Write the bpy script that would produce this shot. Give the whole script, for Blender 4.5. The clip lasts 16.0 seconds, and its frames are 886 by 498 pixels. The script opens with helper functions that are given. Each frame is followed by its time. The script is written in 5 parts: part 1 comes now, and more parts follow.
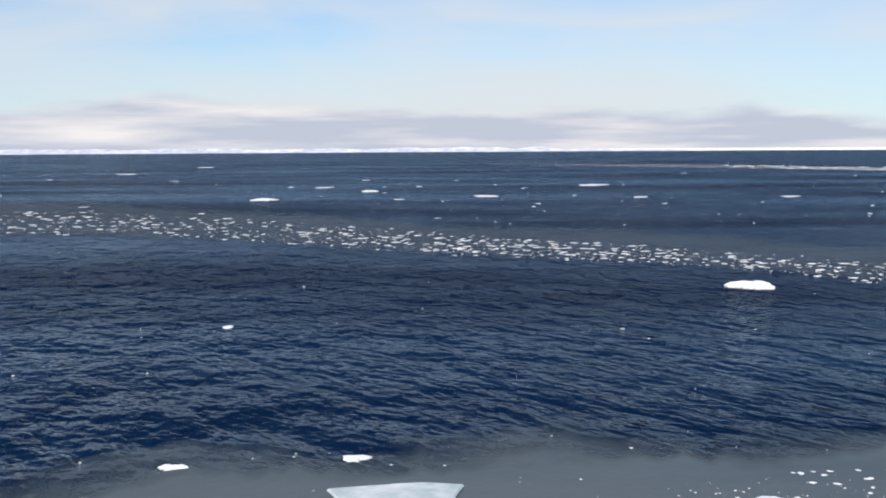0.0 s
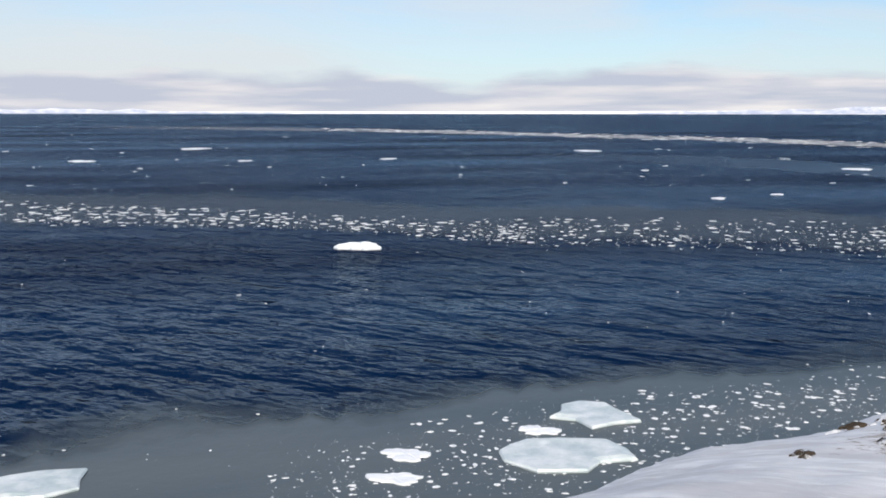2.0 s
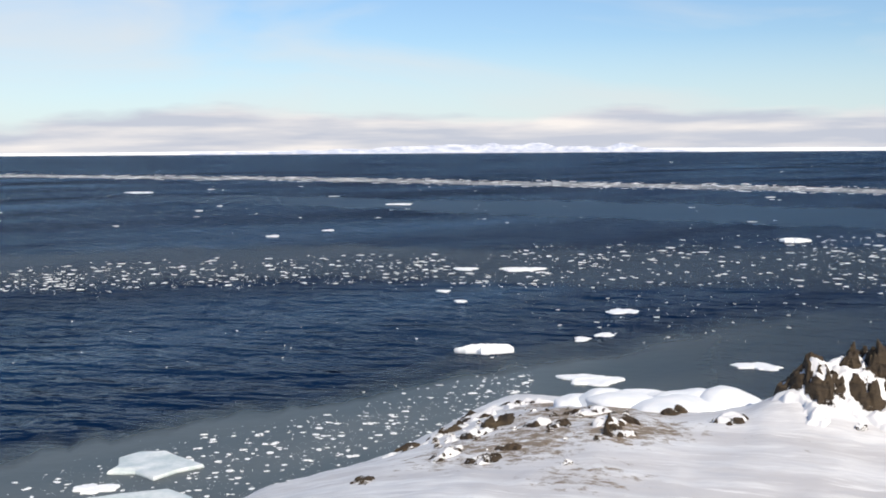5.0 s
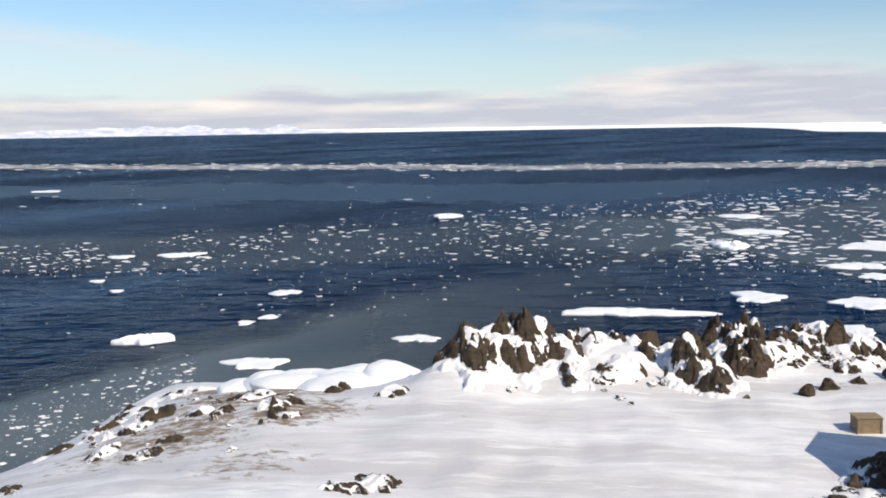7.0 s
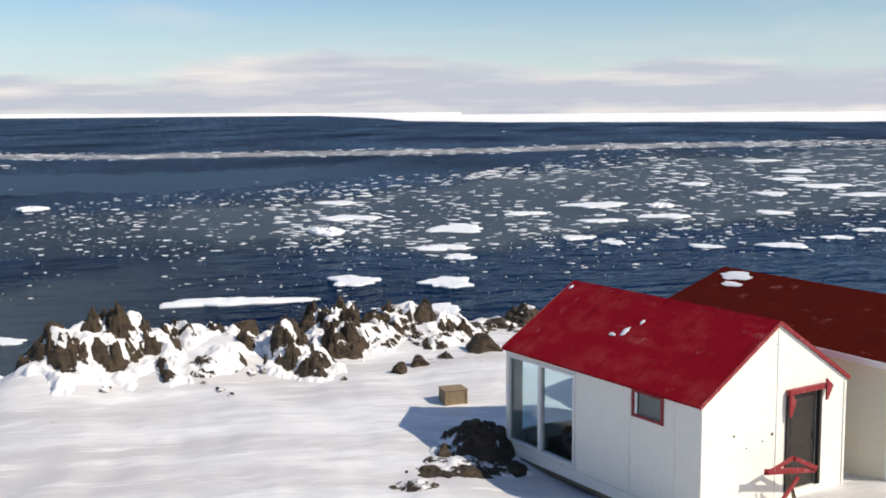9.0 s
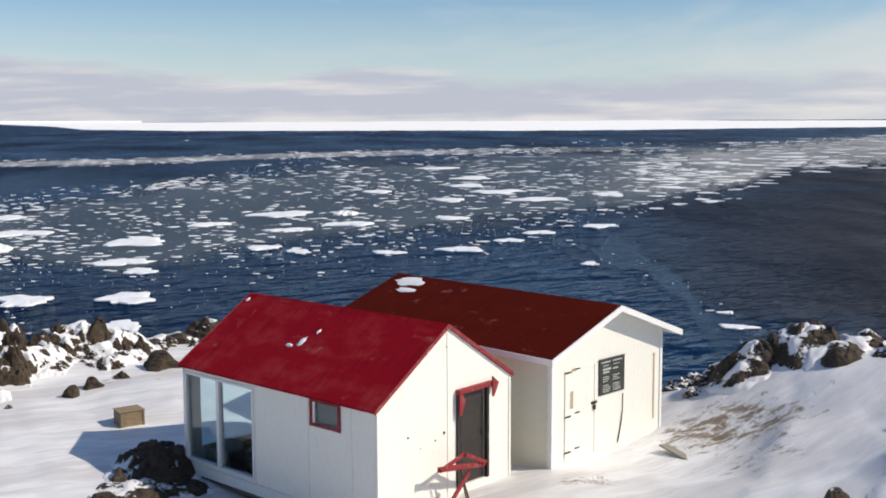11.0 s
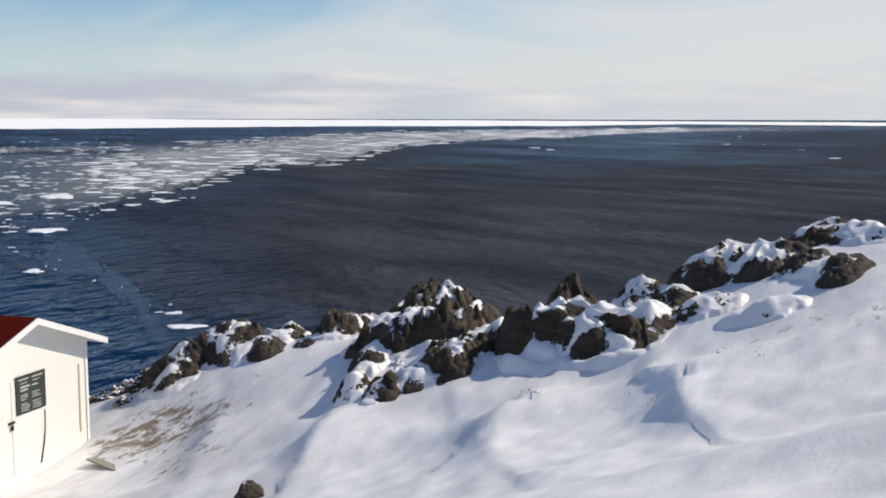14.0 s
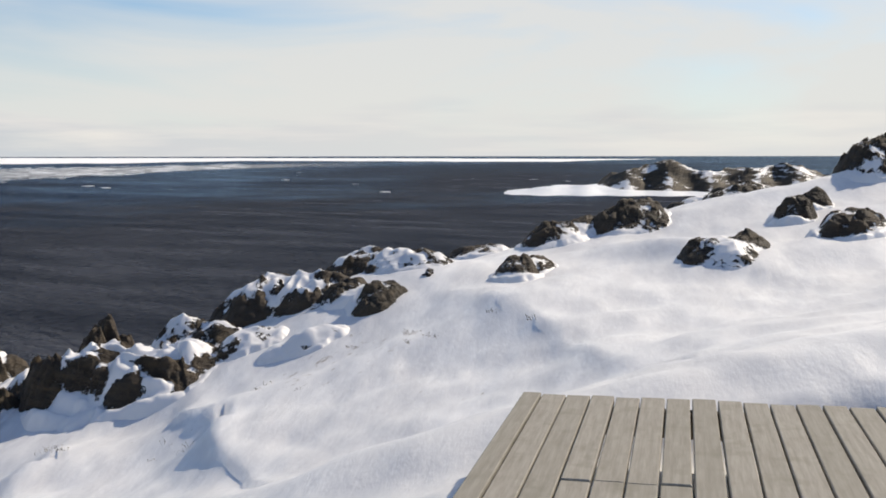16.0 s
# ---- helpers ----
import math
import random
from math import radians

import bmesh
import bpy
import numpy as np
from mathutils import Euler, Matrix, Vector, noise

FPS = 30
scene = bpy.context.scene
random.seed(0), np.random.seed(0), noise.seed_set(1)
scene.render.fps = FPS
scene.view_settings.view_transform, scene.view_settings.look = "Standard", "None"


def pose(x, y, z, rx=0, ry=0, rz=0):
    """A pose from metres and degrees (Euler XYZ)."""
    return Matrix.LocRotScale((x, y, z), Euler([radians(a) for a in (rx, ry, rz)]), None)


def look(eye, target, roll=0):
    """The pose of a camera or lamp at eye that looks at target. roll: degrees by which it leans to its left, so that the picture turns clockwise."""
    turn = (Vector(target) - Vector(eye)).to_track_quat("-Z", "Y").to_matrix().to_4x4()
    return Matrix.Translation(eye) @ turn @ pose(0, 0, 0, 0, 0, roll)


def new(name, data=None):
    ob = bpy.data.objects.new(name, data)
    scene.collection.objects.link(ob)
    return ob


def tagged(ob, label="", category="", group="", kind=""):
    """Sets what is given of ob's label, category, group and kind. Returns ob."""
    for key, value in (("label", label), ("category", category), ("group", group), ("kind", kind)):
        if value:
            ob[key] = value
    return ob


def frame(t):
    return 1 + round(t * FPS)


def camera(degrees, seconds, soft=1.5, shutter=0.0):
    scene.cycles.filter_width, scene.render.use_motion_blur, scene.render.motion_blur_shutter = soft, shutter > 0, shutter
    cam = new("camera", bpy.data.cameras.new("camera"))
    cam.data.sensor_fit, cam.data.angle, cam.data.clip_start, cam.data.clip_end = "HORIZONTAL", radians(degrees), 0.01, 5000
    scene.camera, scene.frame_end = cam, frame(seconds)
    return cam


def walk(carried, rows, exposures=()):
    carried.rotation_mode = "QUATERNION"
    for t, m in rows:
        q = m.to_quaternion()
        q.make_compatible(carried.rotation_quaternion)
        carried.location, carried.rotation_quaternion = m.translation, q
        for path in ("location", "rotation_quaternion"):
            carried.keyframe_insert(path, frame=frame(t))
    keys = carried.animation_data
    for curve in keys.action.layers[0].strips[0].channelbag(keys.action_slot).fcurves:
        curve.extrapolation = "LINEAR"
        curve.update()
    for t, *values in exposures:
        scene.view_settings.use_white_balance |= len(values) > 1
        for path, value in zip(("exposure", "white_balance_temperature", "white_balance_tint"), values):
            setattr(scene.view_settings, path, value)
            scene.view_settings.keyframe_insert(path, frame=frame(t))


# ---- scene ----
cam = camera(43.81, 16.0, soft=1.8)
PATH = [
    (0.0, pose(0.272, 0.374, 10.460, 84.84, 0.33, 0.40)),
    (0.5, pose(0.020, 0.360, 10.530, 84.85, 0.34, -5.52)),
    (1.0, pose(-0.156, 0.367, 10.578, 84.29, 0.16, -10.87)),
    (1.5, pose(-0.266, 0.390, 10.608, 83.20, 0.19, -15.69)),
    (2.0, pose(-0.321, 0.425, 10.623, 82.88, -0.06, -20.06)),
    (2.5, pose(-0.330, 0.471, 10.624, 83.28, -0.10, -23.90)),
    (3.0, pose(-0.302, 0.523, 10.617, 83.74, -0.16, -27.50)),
    (3.5, pose(-0.244, 0.579, 10.602, 84.18, -0.09, -31.24)),
    (4.0, pose(-0.165, 0.636, 10.582, 84.66, -0.06, -35.03)),
    (6.5, pose(0.347, 0.856, 10.470, 84.06, 0.99, -55.78)),
    (7.0, pose(0.439, 0.874, 10.454, 83.77, 0.95, -60.43)),
    (7.5, pose(0.519, 0.879, 10.443, 83.50, 0.87, -65.43)),
    (8.0, pose(0.586, 0.870, 10.437, 83.25, 0.73, -70.78)),
    (8.5, pose(0.638, 0.846, 10.436, 83.09, 0.56, -76.20)),
    (9.0, pose(0.673, 0.807, 10.440, 82.92, 0.47, -81.07)),
    (11.5, pose(0.627, 0.353, 10.521, 83.49, 0.40, -101.13)),
    (12.0, pose(0.585, 0.210, 10.543, 83.65, 0.54, -105.23)),
    (12.5, pose(0.540, 0.049, 10.564, 83.58, 0.47, -109.15)),
    (13.0, pose(0.496, -0.128, 10.581, 83.40, 0.54, -112.73)),
    (13.5, pose(0.458, -0.320, 10.594, 83.23, 0.33, -118.01)),
    (14.0, pose(0.431, -0.528, 10.599, 83.16, -0.12, -124.64)),
    (14.5, pose(0.422, -0.749, 10.594, 83.68, -0.52, -131.08)),
    (15.0, pose(0.438, -0.984, 10.576, 84.40, -0.66, -136.87)),
    (15.5, pose(0.487, -1.229, 10.543, 84.73, -0.26, -142.00)),
    (16.0, pose(0.577, -1.484, 10.492, 85.07, 0.06, -147.09)),
]
walk(cam, PATH, [(0.0, 0.07, 6600, 10), (4.0, 0.10, 6850, 10), (7.0, 0.16, 7000, 10), (9.0, 0.09, 7050, 10), (12.5, -0.06, 6800, 10), (14.0, -0.02, 6900, 10), (16.0, 0.05, 7250, 10)])

# ---- world and sun ----
SUN_AZ, SUN_EL = 196.0, 39.0
world = bpy.data.worlds.new("world")
scene.world = world
world.use_nodes = True


def adder(tree):
    """A short way to add nodes: N(type, inputs, **settings)."""
    def N(kind, inputs=None, **settings):
        n = tree.nodes.new("ShaderNode" + kind)
        for k, v in settings.items():
            setattr(n, k, v)
        for k, v in (inputs or {}).items():
            if isinstance(v, bpy.types.NodeSocket):
                tree.links.new(v, n.inputs[k])
            else:
                n.inputs[k].default_value = v
        return n
    return N


W = adder(world.node_tree)
sky = W("TexSky", sky_type="NISHITA", sun_disc=False, sun_elevation=radians(SUN_EL), sun_rotation=radians(SUN_AZ),
        altitude=0.0, air_density=1.0, dust_density=0.3, ozone_density=2.0)
ray_dir = W("TexCoord").outputs["Generated"]
xyz = W("SeparateXYZ", {0: ray_dir})
# high streaked cirrus, thickening towards the sun
stretch = W("Mapping", {"Vector": ray_dir, "Scale": (1.6, 1.6, 7.0), "Rotation": (0.10, 0.09, 0.4)})
streak = W("TexNoise", {"Vector": stretch.outputs[0], "Scale": 1.7, "Detail": 6.0, "Roughness": 0.5, "Distortion": 0.5})
sunward = W("VectorMath", {0: ray_dir, 1: (math.sin(radians(172)), math.cos(radians(172)), 0.0)}, operation="DOT_PRODUCT")
toward = W("Math", {0: sunward.outputs["Value"]}, operation="ABSOLUTE")
lean = W("MapRange", {"Value": toward.outputs[0], "From Min": 0.40, "From Max": 1.0, "To Min": 0.0, "To Max": 0.20})
cover = W("Math", {0: streak.outputs[0], 1: lean.outputs[0]}, operation="ADD")
nearer = W("MapRange", {"Value": sunward.outputs["Value"], "From Min": 0.2, "From Max": 0.9, "To Min": 0.0, "To Max": 0.05})
cover = W("Math", {0: cover.outputs[0], 1: nearer.outputs[0]}, operation="ADD")
thin = W("MapRange", {"Value": xyz.outputs["Z"], "From Min": 0.16, "From Max": 0.42, "To Min": 0.75, "To Max": 0.12})
cirrus = W("MapRange", {"Value": cover.outputs[0], "From Min": 0.50, "From Max": 0.78})
veil = W("MapRange", {"Value": sunward.outputs["Value"], "From Min": 0.2, "From Max": 0.8, "To Min": 0.0, "To Max": 0.9})
thin = W("Math", {0: thin.outputs[0], 1: veil.outputs[0]}, operation="MAXIMUM")
cirrus = W("Math", {0: cirrus.outputs[0], 1: thin.outputs[0]}, operation="MULTIPLY")
# low cloud bank along the horizon
low_map = W("Mapping", {"Vector": ray_dir, "Scale": (2.2, 2.2, 24.0)})
low_noise = W("TexNoise", {"Vector": low_map.outputs[0], "Scale": 2.6, "Detail": 5.0, "Roughness": 0.5})
top_map = W("Mapping", {"Vector": ray_dir, "Scale": (1.0, 1.0, 3.0)})
top_noise = W("TexNoise", {"Vector": top_map.outputs[0], "Scale": 4.5, "Detail": 6.0, "Roughness": 0.5})
edge = W("Math", {0: top_noise.outputs[0], 1: -0.5}, operation="ADD")
edge = W("Math", {0: edge.outputs[0], 1: 0.10, 2: xyz.outputs["Z"]}, operation="MULTIPLY_ADD")
bank = W("MapRange", {"Value": edge.outputs[0], "From Min": 0.026, "From Max": 0.039, "To Min": 0.92, "To Max": 0.0})
clear = W("MapRange", {"Value": sunward.outputs["Value"], "From Min": 0.45, "From Max": 0.9, "To Min": 1.0, "To Max": 0.25})
bank = W("Math", {0: bank.outputs[0], 1: clear.outputs[0]}, operation="MULTIPLY")
haze = W("MapRange", {"Value": xyz.outputs["Z"], "From Min": 0.0, "From Max": 0.10, "To Min": 0.75, "To Max": 0.0})
shade = W("MapRange", {"Value": low_noise.outputs[0], "From Min": 0.44, "From Max": 0.70})
bank_colour = W("Mix", {"Factor": shade.outputs[0], 6: (0.50, 0.545, 0.67, 1), 7: (0.88, 0.85, 0.86, 1)}, data_type="RGBA")
level = W("Mix", {"Factor": 1.0, 6: sky.outputs[0], 7: (0.079, 0.096, 0.119, 1)}, data_type="RGBA", blend_type="MULTIPLY")
c1 = W("Mix", {"Factor": haze.outputs[0], 6: level.outputs[2], 7: (0.66, 0.77, 0.87, 1)}, data_type="RGBA")
c2 = W("Mix", {"Factor": cirrus.outputs[0], 6: c1.outputs[2], 7: (0.70, 0.735, 0.78, 1)}, data_type="RGBA")
c3 = W("Mix", {"Factor": bank.outputs[0], 6: c2.outputs[2], 7: bank_colour.outputs[2]}, data_type="RGBA")
back = world.node_tree.nodes["Background"]
world.node_tree.links.new(c3.outputs[2], back.inputs[0])
back.inputs[1].default_value = 1.0

sun = new("sun", bpy.data.lights.new("sun", "SUN"))
sun.data.energy, sun.data.angle, sun.data.color = 4.2, radians(0.6), (1.0, 0.93, 0.83)
sun.matrix_world = look((0, 0, 60), (-math.sin(radians(SUN_AZ)), -math.cos(radians(SUN_AZ)), 60 - math.tan(radians(SUN_EL))))

# ---- materials ----


def material(name, rough=0.6, metal=0.0):
    m = bpy.data.materials.new(name)
    m.use_nodes = True
    N = adder(m.node_tree)
    b = m.node_tree.nodes["Principled BSDF"]
    b.inputs["Roughness"].default_value, b.inputs["Metallic"].default_value = rough, metal
    return m, N, b, m.node_tree.links.new


def noise_tex(N, co, scale, detail=5.0, rough=0.55):
    return N("TexNoise", {"Vector": co, "Scale": scale, "Detail": detail, "Roughness": rough}).outputs[0]


def ramp(N, value, a, b, lo=0.0, hi=1.0):
    return N("MapRange", {"Value": value, "From Min": a, "From Max": b, "To Min": lo, "To Max": hi}).outputs[0]


def mix(N, fac, a, b, blend="MIX"):
    return N("Mix", {"Factor": fac, 6: a, 7: b}, data_type="RGBA", blend_type=blend).outputs[2]


def rgb(r, g, b):
    return (r, g, b, 1)


def bump(N, height, strength, distance, normal=None):
    ins = {"Height": height, "Strength": strength, "Distance": distance}
    if normal is not None:
        ins["Normal"] = normal
    return N("Bump", ins).outputs[0]


def make_snow():
    m, N, b, link = material("wind_packed_snow", 0.55)
    co = N("NewGeometry").outputs["Position"]
    turned = N("Mapping", {"Vector": co, "Rotation": (0, 0, radians(65))}).outputs[0]
    drift = N("Mapping", {"Vector": turned, "Scale": (0.45, 1.2, 1.0)}).outputs[0]
    ridges = noise_tex(N, drift, 1.7, 7.0, 0.62)
    fine = noise_tex(N, co, 14.0, 4.0)
    crust = ramp(N, ridges, 0.42, 0.62)
    col = mix(N, crust, rgb(0.72, 0.72, 0.725), rgb(0.85, 0.845, 0.835))
    flat = ramp(N, N("SeparateXYZ", {0: co}).outputs["Z"], 3.2, 4.6, 1.0, 0.0)  # wind-glazed streaks on the low flat; hill colour kept paler to offset grazing sun
    broad = noise_tex(N, N("Mapping", {"Vector": turned, "Scale": (0.22, 1.3, 1.0)}).outputs[0], 0.62, 7.0, 0.66)
    # weaker darkening uphill brightens the snow that the sun only grazes
    glaze = N("Math", {0: flat, 1: 0.35, 2: 0.15}, operation="MULTIPLY_ADD").outputs[0]
    glaze = N("Math", {0: ramp(N, broad, 0.42, 0.59, 0.0, 1.7), 1: glaze}, operation="MULTIPLY").outputs[0]
    col = mix(N, glaze, col, rgb(0.57, 0.55, 0.545))
    sastrugi = noise_tex(N, N("Mapping", {"Vector": turned, "Scale": (0.35, 2.4, 1.0)}).outputs[0], 1.1, 8.0, 0.68)
    col = mix(N, N("Math", {0: ramp(N, sastrugi, 0.57, 0.66, 0.0, 0.8), 1: flat}, operation="MULTIPLY").outputs[0], col, rgb(0.89, 0.88, 0.87))
    col = mix(N, N("Math", {0: ramp(N, sastrugi, 0.44, 0.34, 0.0, 0.6), 1: flat}, operation="MULTIPLY").outputs[0], col, rgb(0.54, 0.54, 0.56))
    dirt = N("Attribute", attribute_name="bare").outputs["Fac"]
    gran = noise_tex(N, N("Mapping", {"Vector": co, "Scale": (1.3, 0.7, 1.0)}).outputs[0], 2.6, 9.0, 0.75)
    thr = N("Math", {0: gran, 1: dirt}, operation="ADD").outputs[0]
    bare = ramp(N, thr, 0.95, 1.05)
    soil = mix(N, noise_tex(N, co, 9.0, 8.0, 0.7), rgb(0.06, 0.045, 0.032), rgb(0.42, 0.33, 0.24))
    link(mix(N, bare, col, soil), b.inputs["Base Color"])
    link(ramp(N, bare, 0, 1, 0.5, 0.9), b.inputs["Roughness"])
    n0 = bump(N, N("Math", {0: sastrugi, 1: flat}, operation="MULTIPLY").outputs[0], 0.35, 0.10)
    n1 = bump(N, ridges, 0.3, 0.08, n0)
    n2 = bump(N, gran, 0.18, 0.03, n1)
    link(bump(N, fine, 0.15, 0.012, n2), b.inputs["Normal"])
    return m


def make_rock(name="dark_lichened_gneiss", size=1.0, cover=1.19, drifted=False):
    """Dark gneiss; snow lies on level faces, or, on drifted masses, where the snow surface stands above the rock."""
    m, N, b, link = material(name, 0.85)
    geo = N("NewGeometry")
    pos = geo.outputs["Position"]
    tilt = N("Mapping", {"Vector": pos, "Rotation": (radians(50), radians(20), 0), "Scale": (1, 1, 3.5)}).outputs[0]
    strata = noise_tex(N, tilt, 1.7 * size, 8.0, 0.65)
    fine = noise_tex(N, pos, 11.0 * size, 8.0, 0.7)
    col = mix(N, ramp(N, strata, 0.34, 0.66), rgb(0.013, 0.010, 0.007), rgb(0.078, 0.055, 0.029))
    col = mix(N, ramp(N, fine, 0.55, 0.72, 0.0, 0.5), col, rgb(0.135, 0.096, 0.050))
    tone = N("ObjectInfo").outputs["Random"]
    col = mix(N, ramp(N, tone, 0, 1, 0.0, 0.4), col, rgb(0.075, 0.045, 0.024))
    if drifted:
        depth = N("Attribute", attribute_name="laid").outputs["Fac"]
        grit = N("Math", {0: fine, 1: 0.5}, operation="SUBTRACT").outputs[0]
        depth = N("Math", {0: grit, 1: 0.34, 2: depth}, operation="MULTIPLY_ADD").outputs[0]
        ledge = N("Math", {0: strata, 1: 0.5}, operation="SUBTRACT").outputs[0]
        depth = N("Math", {0: ledge, 1: 0.22, 2: depth}, operation="MULTIPLY_ADD").outputs[0]
        snowy = ramp(N, depth, -0.014, 0.006)
    else:
        up = N("SeparateXYZ", {0: geo.outputs["Normal"]}).outputs["Z"]
        broad = noise_tex(N, pos, 1.1 * size, 3.0, 0.5)
        rills = noise_tex(N, N("Mapping", {"Vector": tilt, "Scale": (1.5, 1.8, 0.55)}).outputs[0], 1.7 * size, 6.0, 0.6)
        lay = N("Math", {0: rills, 1: 0.9, 2: broad}, operation="MULTIPLY_ADD").outputs[0]
        up = N("Math", {0: up, 1: 0.80}, operation="MULTIPLY").outputs[0]
        amount = N("Math", {0: lay, 1: 1.4, 2: up}, operation="MULTIPLY_ADD").outputs[0]
        cap = N("Attribute", attribute_name="cap", attribute_type="OBJECT").outputs["Fac"]
        amount = N("Math", {0: amount, 1: cap}, operation="ADD").outputs[0]
        snowy = ramp(N, amount, cover + 0.60, cover + 0.68)
    link(mix(N, snowy, col, rgb(0.79, 0.78, 0.775)), b.inputs["Base Color"])
    link(ramp(N, snowy, 0, 1, 0.78, 0.55), b.inputs["Roughness"])
    still = N("Math", {0: 1.0, 1: snowy}, operation="SUBTRACT").outputs[0]
    rough = N("Math", {0: strata, 1: still}, operation="MULTIPLY").outputs[0]
    grain = N("Math", {0: fine, 1: still}, operation="MULTIPLY").outputs[0]
    n1 = bump(N, rough, 0.9, 0.20)
    link(bump(N, grain, 0.6, 0.05, n1), b.inputs["Normal"])
    return m


def make_water():
    m, N, b, link = material("cold_sea_water", 0.12)
    co = N("NewGeometry").outputs["Position"]
    wind = N("Mapping", {"Vector": co, "Rotation": (0, 0, radians(60))}).outputs[0]
    wind = N("Mapping", {"Vector": wind, "Scale": (0.75, 1.4, 1.0)}).outputs[0]
    swell = noise_tex(N, wind, 0.26, 3.0, 0.5)
    chop = noise_tex(N, wind, 0.75, 4.0, 0.55)
    patch = noise_tex(N, N("Mapping", {"Vector": co, "Scale": (0.35, 1.0, 1.0), "Rotation": (0, 0, radians(-40))}).outputs[0], 0.022, 6.0, 0.6)
    m.node_tree.nodes.remove(b)
    n1 = bump(N, swell, 1.0, 1.7)
    n2 = bump(N, chop, 1.0, 0.5, n1)
    depth = N("BsdfDiffuse", {"Color": mix(N, ramp(N, patch, 0.35, 0.65), rgb(0.0012, 0.0055, 0.023), rgb(0.0032, 0.019, 0.055)), "Normal": n2})
    shine = N("BsdfGlossy", {"Color": rgb(0.64, 0.82, 1.0), "Roughness": ramp(N, patch, 0.35, 0.7, 0.06, 0.14), "Normal": n2})
    gloss = N("Math", {0: N("Fresnel", {"IOR": 1.33, "Normal": n2}).outputs[0], 1: 1.6}, operation="POWER").outputs[0]
    gloss = N("Math", {0: gloss, 1: ramp(N, patch, 0.36, 0.64, 0.26, 0.74)}, operation="MULTIPLY").outputs[0]
    both = N("MixShader", {0: gloss, 1: depth.outputs[0], 2: shine.outputs[0]})
    link(both.outputs[0], m.node_tree.nodes["Material Output"].inputs["Surface"])
    return m


def make_slick(name, colour, colour2, reach, opacity, grain=(9.0, 4.0, 1.0), floor=0.0, ripple=0.0):
    """Grease ice or a smooth slick: fades out towards the edges of its strip."""
    m, N, b, link = material(name, 0.45)
    co = N("NewGeometry").outputs["Position"]
    uv = N("SeparateXYZ", {0: N("UVMap").outputs[0]})
    long_grain = N("Mapping", {"Vector": co, "Scale": (0.4, 1.2, 1.0), "Rotation": (0, 0, radians(25))}).outputs[0]
    n = noise_tex(N, long_grain, reach, 6.0, 0.6)
    along = N("Mapping", {"Vector": N("UVMap").outputs[0], "Scale": grain}).outputs[0]
    n2 = noise_tex(N, along, 1.0, 6.0, 0.55)
    link(mix(N, ramp(N, n, 0.36, 0.64), colour, colour2), b.inputs["Base Color"])
    v = uv.outputs["Y"]
    across = N("Math", {0: v, 1: N("Math", {0: 1.0, 1: v}, operation="SUBTRACT").outputs[0]}, operation="MINIMUM").outputs[0]
    if floor > 0.1:
        across = N("Math", {0: across, 1: 0.10}, operation="MINIMUM").outputs[0]
    a = N("Math", {0: n2, 1: -0.5 - floor}, operation="ADD").outputs[0]
    a = N("Math", {0: a, 1: 0.55 + 4 * floor, 2: across}, operation="MULTIPLY_ADD").outputs[0]
    ends = N("Math", {0: uv.outputs["X"], 1: N("Math", {0: 1.0, 1: uv.outputs["X"]}, operation="SUBTRACT").outputs[0]}, operation="MINIMUM").outputs[0]
    e = ramp(N, ends, 0.0, 0.18)
    a = N("Math", {0: ramp(N, a, 0.02, 0.20, 0.0, opacity), 1: e}, operation="MULTIPLY").outputs[0]
    link(a, b.inputs["Alpha"])
    if ripple:
        waves = noise_tex(N, N("Mapping", {"Vector": co, "Scale": (0.8, 1.5, 1.0), "Rotation": (0, 0, radians(60))}).outputs[0], 0.62, 6.0, 0.62)
        link(bump(N, waves, 1.0, ripple), b.inputs["Normal"])
        b.inputs["Roughness"].default_value = 0.22
    else:
        link(bump(N, noise_tex(N, co, 1.2, 4.0), 0.25, 0.12), b.inputs["Normal"])
    return m


def make_ice(name, lo, hi, rough, scale):
    m, N, b, link = material(name, rough)
    co = N("NewGeometry").outputs["Position"]
    n = noise_tex(N, co, scale, 6.0, 0.65)
    isle = N("NewGeometry").outputs["Random Per Island"]
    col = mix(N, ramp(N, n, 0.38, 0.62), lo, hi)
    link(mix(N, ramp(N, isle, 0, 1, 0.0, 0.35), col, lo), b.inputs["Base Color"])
    link(bump(N, n, 0.5, 0.08), b.inputs["Normal"])
    return m


def make_paint(name, base, worn, wear, rough, scale=3.0, streak=4.0):
    m, N, b, link = material(name, rough)
    co = N("TexCoord").outputs["Object"]
    drip = N("Mapping", {"Vector": co, "Scale": (streak, streak, 0.7)}).outputs[0]
    n1, n2 = noise_tex(N, drip, scale, 6.0, 0.6), noise_tex(N, co, scale * 7, 5.0, 0.65)
    col = mix(N, ramp(N, n1, 0.55, 0.75, 0.0, wear), base, worn)
    darker = tuple(c * 0.78 for c in base[:3]) + (1,)
    col = mix(N, ramp(N, n2, 0.35, 0.75, 0.0, 0.5), col, darker)
    link(col, b.inputs["Base Color"])
    link(bump(N, n2, 0.2, 0.01), b.inputs["Normal"])
    return m


